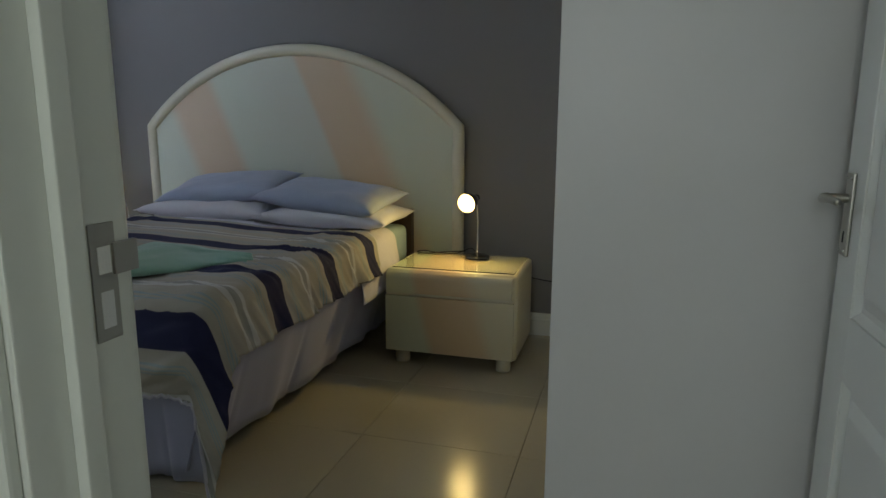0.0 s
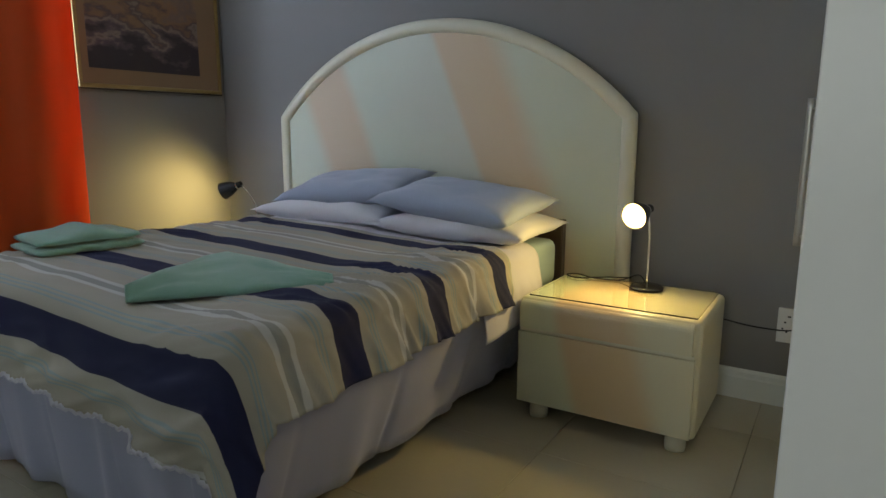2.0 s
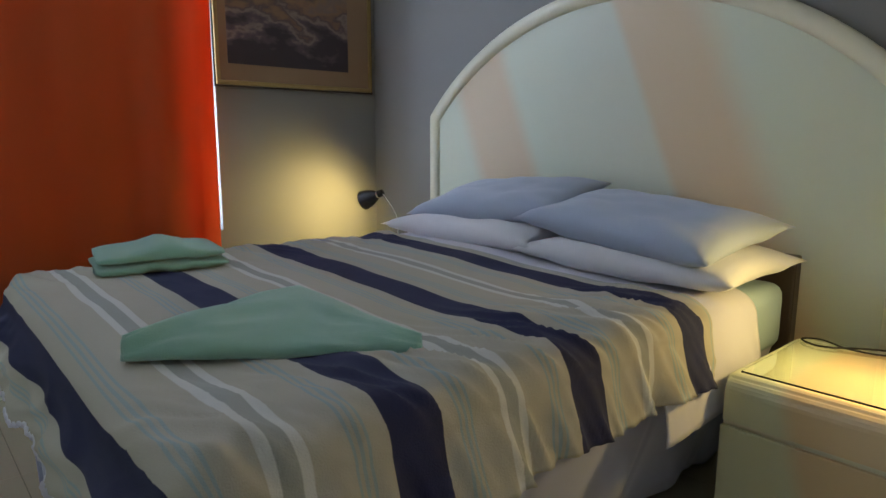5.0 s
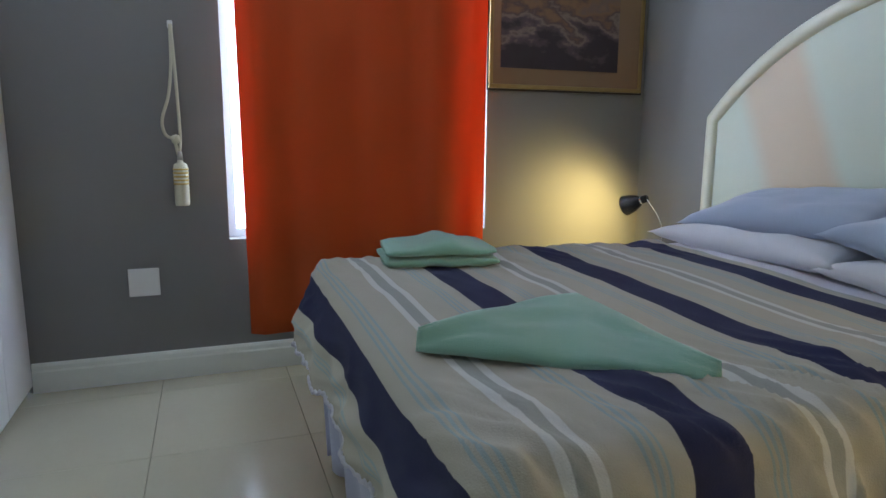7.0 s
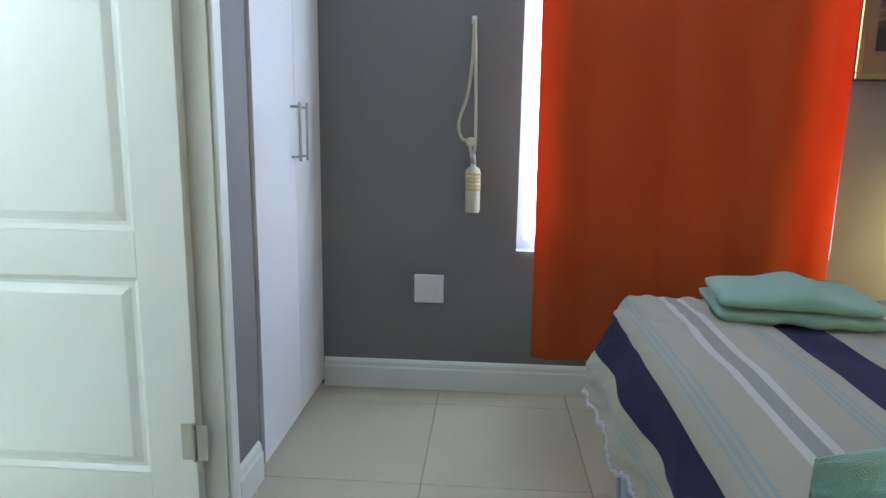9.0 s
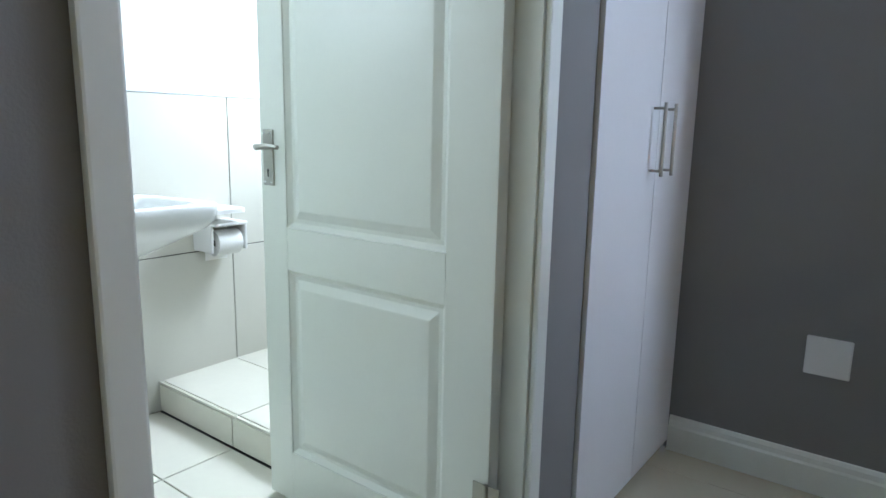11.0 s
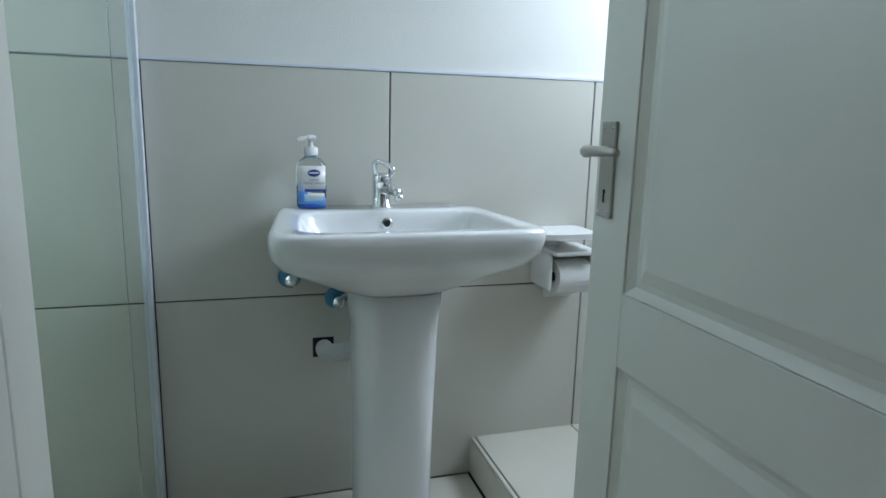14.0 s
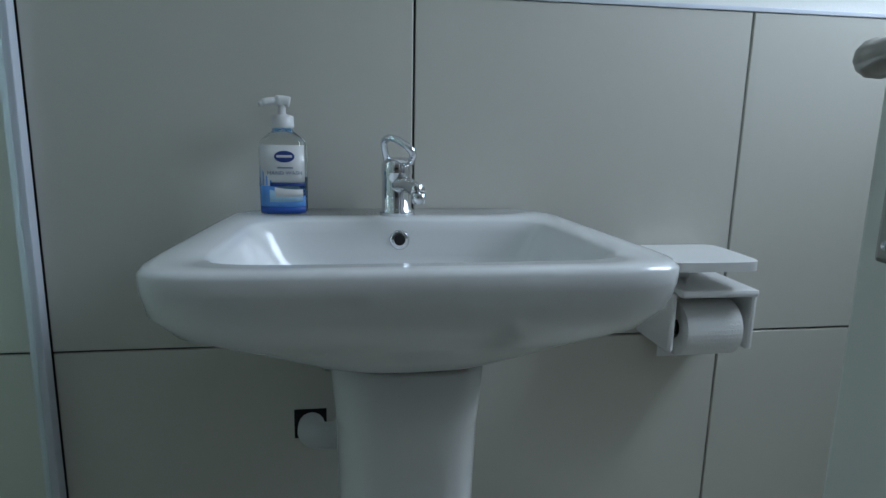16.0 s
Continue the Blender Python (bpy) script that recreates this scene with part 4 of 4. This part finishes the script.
rings = [bring(z, a, -0.745, y1, 3.4) for z, a, y1 in ((0.0, 0.095, -0.498), (0.03, 0.094, -0.500), (0.3, 0.097, -0.500), (0.58, 0.103, -0.490), (0.672, 0.109, -0.478))]
part("pedestal", loft(rings), CERAMIC, basin, smooth=True)
ovf = part("overflow_ring", lathe([(0.008, 0), (0.0145, 0), (0.0155, 0.002), (0.014, 0.004), (0.009, 0.004)], 24, m=Matrix.Translation((CX + 0.002, -0.6855, 0.814)) @ Matrix.Rotation(radians(-82), 4, "X")), CHROME, basin, "chrome overflow ring", smooth=True)
part("overflow_hole", lathe([(0.0001, 0.0035), (0.0088, 0.0035), (0.0088, 0.0048), (0.0001, 0.0048)], 20, m=Matrix.Translation((CX + 0.002, -0.6855, 0.814)) @ Matrix.Rotation(radians(-82), 4, "X")), HOLE, ovf)

tap = root("basin_tap", "chrome basin mixer tap with loop lever", "tap")
TX, TY, TZ = CX + 0.001, -0.755, 0.845
part("tap_body", lathe([(0.0001, 0), (0.028, 0), (0.028, 0.006), (0.0245, 0.009), (0.024, 0.06), (0.0255, 0.068), (0.025, 0.082), (0.017, 0.092), (0.0001, 0.092)], 28, m=pose(TX, TY, TZ)), CHROME, tap, smooth=True)
part("spout", tube(curve([(TX, TY + 0.012, TZ + 0.048), (TX - 0.014, TY + 0.050, TZ + 0.052), (TX - 0.026, TY + 0.085, TZ + 0.046)], 8), [0.0125] * 9 + [0.0115] * 8, 14), CHROME, tap, smooth=True)
part("aerator", lathe([(0.0001, -0.012), (0.010, -0.012), (0.0115, 0.004), (0.0001, 0.004)], 16, m=pose(TX - 0.026, TY + 0.085, TZ + 0.040)), CHROME, tap, smooth=True)
part("lever_loop", tube(curve([(TX + 0.016, TY, TZ + 0.084), (TX + 0.021, TY + 0.01, TZ + 0.118), (TX + 0.004, TY + 0.03, TZ + 0.122), (TX - 0.020, TY + 0.045, TZ + 0.104), (TX - 0.020, TY + 0.02, TZ + 0.085)], 8), 0.006, 10), CHROME, tap, smooth=True)

bottle = root("soap_bottle", "clear pump bottle of blue hand wash", "soap bottle")
bxx, byy, bz = -1.378, -0.768, 0.846
bm = loft([sring(bxx, byy, a, b, bz + z, 2.6, 36) for z, a, b in ((0, 0.034, 0.024), (0.004, 0.0375, 0.0275), (0.05, 0.038, 0.028), (0.105, 0.038, 0.028), (0.122, 0.035, 0.026), (0.132, 0.024, 0.02), (0.138, 0.016, 0.016), (0.145, 0.015, 0.015))])
part("bottle", bm, CLEAR, bottle, smooth=True).visible_shadow = False
part("soap", loft([sring(bxx, byy, a, b, bz + z, 2.6, 36) for z, a, b in ((0.003, 0.0335, 0.0235), (0.006, 0.0362, 0.0262), (0.060, 0.0365, 0.0265))]), SOAP, bottle, "blue liquid soap", smooth=True).visible_shadow = False


def curved_label(x0, x1, z0, z1, out, mat, name, parent, label="", rise=0.0):
    """A thin sheet that follows the bottle's front; its top may rise towards one side."""
    bm = bmesh.new()
    k = 12
    row = []
    for i in range(k + 1):
        x = x0 + (x1 - x0) * i / k
        y = byy + (0.028 + out) * max(0.0, 1 - (abs(x - bxx) / (0.0385 + out)) ** 2.6) ** (1 / 2.6)
        z = z1 + rise * max(0.0, (x - x0) / (x1 - x0)) ** 2.2
        row.append((bm.verts.new((x, y, z0)), bm.verts.new((x, y, z)), bm.verts.new((x, y - 0.0004, z0)), bm.verts.new((x, y - 0.0004, z))))
    for a, b in zip(row, row[1:]):
        bm.faces.new((a[0], b[0], b[1], a[1]))
        bm.faces.new((a[2], a[3], b[3], b[2]))
        bm.faces.new((a[1], b[1], b[3], a[3]))
        bm.faces.new((a[0], a[2], b[2], b[0]))
    bmesh.ops.recalc_face_normals(bm, faces=bm.faces)
    return part(name, bm, mat, parent, label, smooth=True)


lab = curved_label(bxx - 0.034, bxx + 0.034, bz + 0.048, bz + 0.116, 0.0006, PLASTIC, "label", bottle, "white paper label with blue print")
curved_label(bxx - 0.035, bxx + 0.035, bz + 0.004, bz + 0.030, 0.0006, WAVE, "label_wave", lab, rise=0.050)
curved_label(bxx - 0.030, bxx + 0.020, bz + 0.021, bz + 0.036, 0.0010, SWIRL, "label_swirl", lab, rise=0.006)
curved_label(bxx - 0.031, bxx + 0.012, bz + 0.030, bz + 0.042, 0.0013, PLASTIC, "label_splash", lab, rise=0.004)
curved_label(bxx - 0.034, bxx + 0.019, bz + 0.0475, bz + 0.0535, 0.0016, INK_BLUE, "label_band", lab)
curved_label(bxx - 0.035, bxx + 0.035, bz + 0.002, bz + 0.013, 0.0010, DEEP_BLUE, "label_foot", lab)
yf2 = byy + 0.0290
part("badge", lathe([(0.0001, 0), (0.0155, 0), (0.0155, 0.0008), (0.0001, 0.0008)], 28, m=Matrix.Translation((bxx - 0.004, yf2, bz + 0.097)) @ Matrix.Rotation(radians(-90), 4, "X") @ Matrix.Diagonal((1, 0.62, 1, 1))), INK_BLUE, lab)
part("badge_bar", box((bxx - 0.016, yf2 + 0.0009, bz + 0.0955), (bxx + 0.008, yf2 + 0.0014, bz + 0.0995)), PLASTIC, lab)
part("text_bar", box((bxx - 0.017, yf2 - 0.0002, bz + 0.0775), (bxx + 0.007, yf2 + 0.0004, bz + 0.0795)), INK_GREY, lab)
fc = bpy.data.curves.new("text", "FONT")
fc.body, fc.size, fc.extrude, fc.align_x = "HAND WASH", 0.0088, 0.0003, "CENTER"
fo = new("text", fc)
fo.parent = lab
fo.matrix_world = Matrix.Translation((bxx - 0.004, yf2 + 0.0004, bz + 0.0670)) @ Matrix(((-1, 0, 0, 0), (0, 0, 1, 0), (0, 1, 0, 0), (0, 0, 0, 1)))
fc.materials.append(INK_GREY)
pump = part("pump", lathe([(0.0001, 0.143), (0.0175, 0.143), (0.018, 0.147), (0.0175, 0.163), (0.009, 0.165), (0.006, 0.167), (0.006, 0.182), (0.0001, 0.183)], 24, m=pose(bxx, byy, bz)), PLASTIC, bottle, "white plastic pump", smooth=True)
part("nozzle", tube(curve([(bxx - 0.012, byy, bz + 0.186), (bxx, byy, bz + 0.188), (bxx + 0.02, byy + 0.006, bz + 0.187), (bxx + 0.034, byy + 0.010, bz + 0.182)], 8), [0.009] * 12 + [0.006] * 9 + [0.0045] * 4, 12), PLASTIC, pump, smooth=True)

bottle.matrix_world = Matrix.Translation((0, 0, bz * 0.06)) @ Matrix.Diagonal((1, 1, 0.94, 1))

for vx, vz in ((-1.322, 0.655), (-1.445, 0.590)):
    valve = root("angle_valve", "chrome angle valve wrapped in blue plastic film", "valve", "valves under the basin")
    mv = Matrix.Translation((vx, BY, vz)) @ Matrix.Rotation(radians(-90), 4, "X")
    part("rosette", lathe([(0.0001, 0), (0.030, 0), (0.031, 0.006), (0.024, 0.014), (0.0001, 0.015)], 24, m=mv), BLUE_PLASTIC, valve, "blue film wrapped rosette", smooth=True)
    part("body", lathe([(0.0001, 0.012), (0.011, 0.012), (0.011, 0.045), (0.016, 0.05), (0.017, 0.062), (0.0001, 0.066)], 18, m=mv), CHROME, valve, smooth=True)
    hose = part("hose", tube(curve([(vx, BY + 0.035, vz), (vx - 0.035, BY + 0.04, vz + 0.02), (vx - 0.10, BY + 0.06, vz + 0.045), (CX + 0.06, BY + 0.09, 0.70)], 10), 0.006, 8), STEEL, valve, "braided steel hose", smooth=True)

waste = root("waste_pipe", "white plastic waste pipe leaving through the wall", "pipe")
part("hole", box((-1.438, BY - 0.004, 0.421), (-1.380, BY + 0.0012, 0.477)), HOLE, waste)
part("elbow", tube(curve([(-1.411, BY - 0.002, 0.447), (-1.411, BY + 0.03, 0.447), (-1.423, BY + 0.048, 0.449), (-1.458, BY + 0.055, 0.451)], 8), 0.0235, 18), PIPE_PLASTIC, waste, smooth=True)
part("nut", lathe([(0.0001, 0), (0.028, 0), (0.028, 0.018), (0.0001, 0.018)], 10, m=Matrix.Translation((-1.453, BY + 0.055, 0.451)) @ Matrix.Rotation(radians(-90), 4, "Y")), PIPE_PLASTIC, waste)
part("pipe", tube([(-1.468, BY + 0.055, 0.451), (-1.528, BY + 0.058, 0.453)], 0.019, 16), PIPE_PLASTIC, waste, smooth=True)

holder = root("paper_holder", "white plastic toilet paper holder with shelf", "paper holder")
part("shelf", loft([sring(-2.082, -0.735, 0.086, 0.078, z, 7, 40) for z in (0.772, 0.775, 0.785, 0.788)]), PLASTIC, holder, smooth=False)
part("arm", box((-2.10, BY, 0.735), (-2.03, BY + 0.05, 0.772), 0.004), PLASTIC, holder)
part("cover", box((-2.178, BY + 0.001, 0.722), (-2.036, -0.672, 0.735), 0.005), PLASTIC, holder)
for a in (-2.182, -2.032):
    part("cheek", box((a - 0.006, BY + 0.001, 0.62), (a + 0.006, -0.690, 0.728), 0.006), PLASTIC, holder)
roll = root("toilet_roll", "half-used white toilet roll hanging in its holder", "toilet roll")
mr = Matrix.Translation((-2.164, -0.735, 0.652)) @ Matrix.Rotation(radians(90), 4, "Y")
rr = [[mr @ Vector((r * math.cos(2 * math.pi * i / 40), r * math.sin(2 * math.pi * i / 40), z)) for i in range(40)] for r, z in ((0.019, 0), (0.05, 0), (0.0505, 0.004), (0.0505, 0.10), (0.05, 0.104), (0.019, 0.104), (0.019, 0))]
part("roll", loft(rr, False, False), PAPER, roll, smooth=False)
part("hanging_sheet", box((-2.160, -0.792, 0.575), (-2.062, -0.790, 0.655)), PAPER, roll)
part("core", tube([mr @ Vector((0, 0, -0.002)), mr @ Vector((0, 0, 0.106))], 0.013, 14), HOLE, roll)

holder.location.z = roll.location.z = -0.012

frame_pic = root("bathroom_picture", "dark brown framed picture on white wall", "picture")
for a, b, c, d in ((-1.785, -1.364, 1.427, 1.475), (-1.785, -1.368, 1.82, 1.86), (-1.785, -1.745, 1.475, 1.82), (-1.408, -1.368, 1.475, 1.82)):
    part("frame_side", box((a, BY - 0.010, c), (b, BY + 0.012, d), 0.003), DARK_WOOD, frame_pic)
part("mount", box((-1.745, BY - 0.010, 1.475), (-1.408, BY - 0.002, 1.82)), PAPER, frame_pic)

screen = root("shower_screen", "clear greenish glass shower screen in white aluminium channel", "shower screen")
sx = -0.972
for y0, y1, off in ((BY + 0.02, -0.5235, 0.0), (-0.5205, 0.095, 0.0)):
    g = part("glass", box((sx + off - 0.003, y0, 0.02), (sx + off + 0.003, y1, 1.95), 0.001), GLASS, screen, "clear greenish glass")
    g.visible_shadow = False
part("edge_seal", box((sx - 0.003, -0.5232, 0.02), (sx + 0.003, -0.5208, 1.95)), SEAL, screen, "grey green seal strip")
part("channel", box((sx - 0.013, BY + 0.001, 0.0), (sx + 0.013, BY + 0.026, 1.97), 0.002), ALU, screen, "white aluminium wall channel")
part("bottom_rail", box((sx - 0.008, BY + 0.026, 0.0), (sx + 0.008, 0.09, 0.018), 0.002), ALU, screen)


def bath_mat(label, x0, x1, y0, y1, nx=46, ny=50):
    """A thin shaggy mat with swirled pile and an uneven edge."""
    bm = bmesh.new()
    grid = []
    for j in range(ny + 1):
        row = []
        for i in range(nx + 1):
            u, v = -1 + 2 * i / nx, -1 + 2 * j / ny
            x, y = (x0 + x1) / 2 + u * (x1 - x0) / 2, (y0 + y1) / 2 + v * (y1 - y0) / 2
            near = max(0.0, 1 - max(abs(u), abs(v)) ** 5)
            r = math.hypot(x + 1.37, y + 0.50)
            swirl = 0.004 * math.sin(r * 75 + 3 * noise.noise((x * 9, y * 9, 1))) * math.exp(-r * r / 0.02)
            pile = 0.006 * noise.noise((x * 24, y * 24, 5)) + 0.004 * noise.noise((x * 60, y * 60, 2))
            wob = 0.012 * noise.noise((x * 11, y * 11, 8)) * (1 - near)
            row.append(bm.verts.new((x + wob, y + wob, 0.0015 + near ** 0.5 * (0.010 + pile + swirl))))
        grid.append(row)
    for a, b in zip(grid, grid[1:]):
        for i in range(nx):
            bm.faces.new((a[i], a[i + 1], b[i + 1], b[i]))
    rim = [e for e in bm.edges if len(e.link_faces) == 1]
    low = bmesh.ops.extrude_edge_only(bm, edges=rim)["geom"]
    for v in low:
        if isinstance(v, bmesh.types.BMVert):
            v.co.z = 0.0008
    bmesh.ops.recalc_face_normals(bm, faces=bm.faces)
    return tagged(link("bath_mat", bm, MAT, smooth=True), label, "bath mat")


bath_mat("pale pink shaggy bath mat beside the basin", -1.475, -1.03, -0.715, -0.22)

# ---- tiles, piece by piece ----


def tile_mesh(a, b, t, bevel=0.0015):
    bm = box((0, 0, 0), (a, b, t))
    top = [e for e in bm.edges if all(v.co.z > t / 2 for v in e.verts)]
    bmesh.ops.bevel(bm, geom=top, offset=bevel, segments=1, affect="EDGES")
    me = bpy.data.meshes.new("tile")
    bm.normal_update()
    bm.to_mesh(me)
    bm.free()
    return me


MESHES = {}


def tiles(parent, xs, ys, place, mat, t=0.008, gap=0.003, keep=None):
    """Tiles between the joint lines xs and ys; place carries the flat sheet to its surface."""
    for x0, x1 in zip(xs, xs[1:]):
        for y0, y1 in zip(ys, ys[1:]):
            if keep and not keep((x0 + x1) / 2, (y0 + y1) / 2):
                continue
            key = (round(x1 - x0, 3), round(y1 - y0, 3), t, gap, mat.name)
            if key not in MESHES:
                MESHES[key] = tile_mesh(key[0] - gap, key[1] - gap, t)
                MESHES[key].materials.append(mat)
            ob = new("tile", MESHES[key])
            ob.parent = parent
            ob.matrix_world = place @ Matrix.Translation((x0 + gap / 2, y0 + gap / 2, 0))


def steps(a, b, start, size):
    """Joint lines from a to b on a grid through start."""
    k = math.ceil((a - start) / size + 1e-6)
    out = [a]
    while start + k * size < b - 1e-6:
        out.append(start + k * size)
        k += 1
    return out + [b]


tiles(floor_base, steps(W, E, -0.262, 0.6), steps(S - 0.06, N, 2.358, 0.525), Matrix.Translation((0, 0, -0.008)), FLOOR_TILE, gap=0.0017)
tiles(floor_base, steps(0.10, E, 0.338, 0.6), steps(-1.65, S - 0.06, 0.258, 0.525), Matrix.Translation((0, 0, -0.008)), FLOOR_TILE, gap=0.0017)
bath_floor = structure("floor_bath", boxes(((W, BY - 0.011, -0.0078), (-0.02, S - 0.06, -0.0068))), BATH_GROUT, "cream bathroom floor tiles with dark joints", "floor")
tiles(bath_floor, [-1.852, -1.596, -0.985, -0.02], steps(BY, S - 0.06, -0.348, 0.5), Matrix.Translation((0, 0, -0.008)), BATH_FLOOR, t=0.0085, gap=0.005,
      keep=lambda x, y: not (y > 0.62 and (x < BX0 or x > BX1)))
step = structure("step", boxes(((W, BY, 0.0), (-1.862, S - 0.62, 0.112))), BATH_GROUT, "raised tiled plinth beside the basin", "step")
tiles(step, steps(W, -1.854, -2.20, 0.33), steps(BY, S - 0.62, -0.334, 0.48), Matrix.Translation((0, 0, 0.112)), BATH_FLOOR, gap=0.005)
side = Matrix(((0, 0, 1, -1.862), (1, 0, 0, 0), (0, 1, 0, 0), (0, 0, 0, 1)))
tiles(step, steps(BY, S - 0.62, -0.352, 0.48), [0.002, 0.112], side, BATH_FLOOR, gap=0.005)
back = bpy.data.objects["wall_bath"]
southface = Matrix(((1, 0, 0, 0), (0, 0, 1, BY - 0.008), (0, 1, 0, 0), (0, 0, 0, 1)))
structure("wall_bath_bed", boxes(((W, BY - 0.0112, 0.0), (sx, BY - 0.0072, 1.198)), ((sx, BY - 0.0112, 0.0), (-0.02, BY - 0.0072, 1.49))), BATH_GROUT, "thin dark tile bed of the bathroom wall", "wall")
flip = Matrix(((-1, 0, 0, 0), (0, 0, 1, BY - 0.008), (0, 1, 0, 0), (0, 0, 0, 1)))
tiles(back, [0.985, 1.592, 2.203, 2.80], [0, 0.6, 1.2], flip, BATH_TILE, gap=0.004)
tiles(back, [0.02, 0.376, 0.982], [0, 0.6, 1.2, 1.49], flip, BATH_TILE, gap=0.004)
structure("tile_trim", box((W, BY - 0.011, 1.199), (sx - 0.014, BY + 0.002, 1.207), 0.001), ALU, "thin white trim along the top of the tiles", "trim")
left = bpy.data.objects["wall_shower"]
structure("wall_shower_bed", boxes(((BXL + 0.0072, 0.105, 0.0), (BXL + 0.0108, S - 0.034, 2.05))), BATH_GROUT, "thin dark tile bed of the short wall", "wall")
westface = Matrix(((0, 0, -1, BXL + 0.008), (1, 0, 0, 0), (0, 1, 0, 0), (0, 0, 0, 1)))
tiles(left, [0.10, 0.205, S - 0.033], [0, 0.12, 1.43, 2.05], westface, BATH_TILE, gap=0.004)
part("chipped_joint", box((-1.155, BY - 0.002, 0.0006), (-1.118, BY + 0.004, 0.011), 0.002), HOLE, bath_floor, "dark chipped joint")
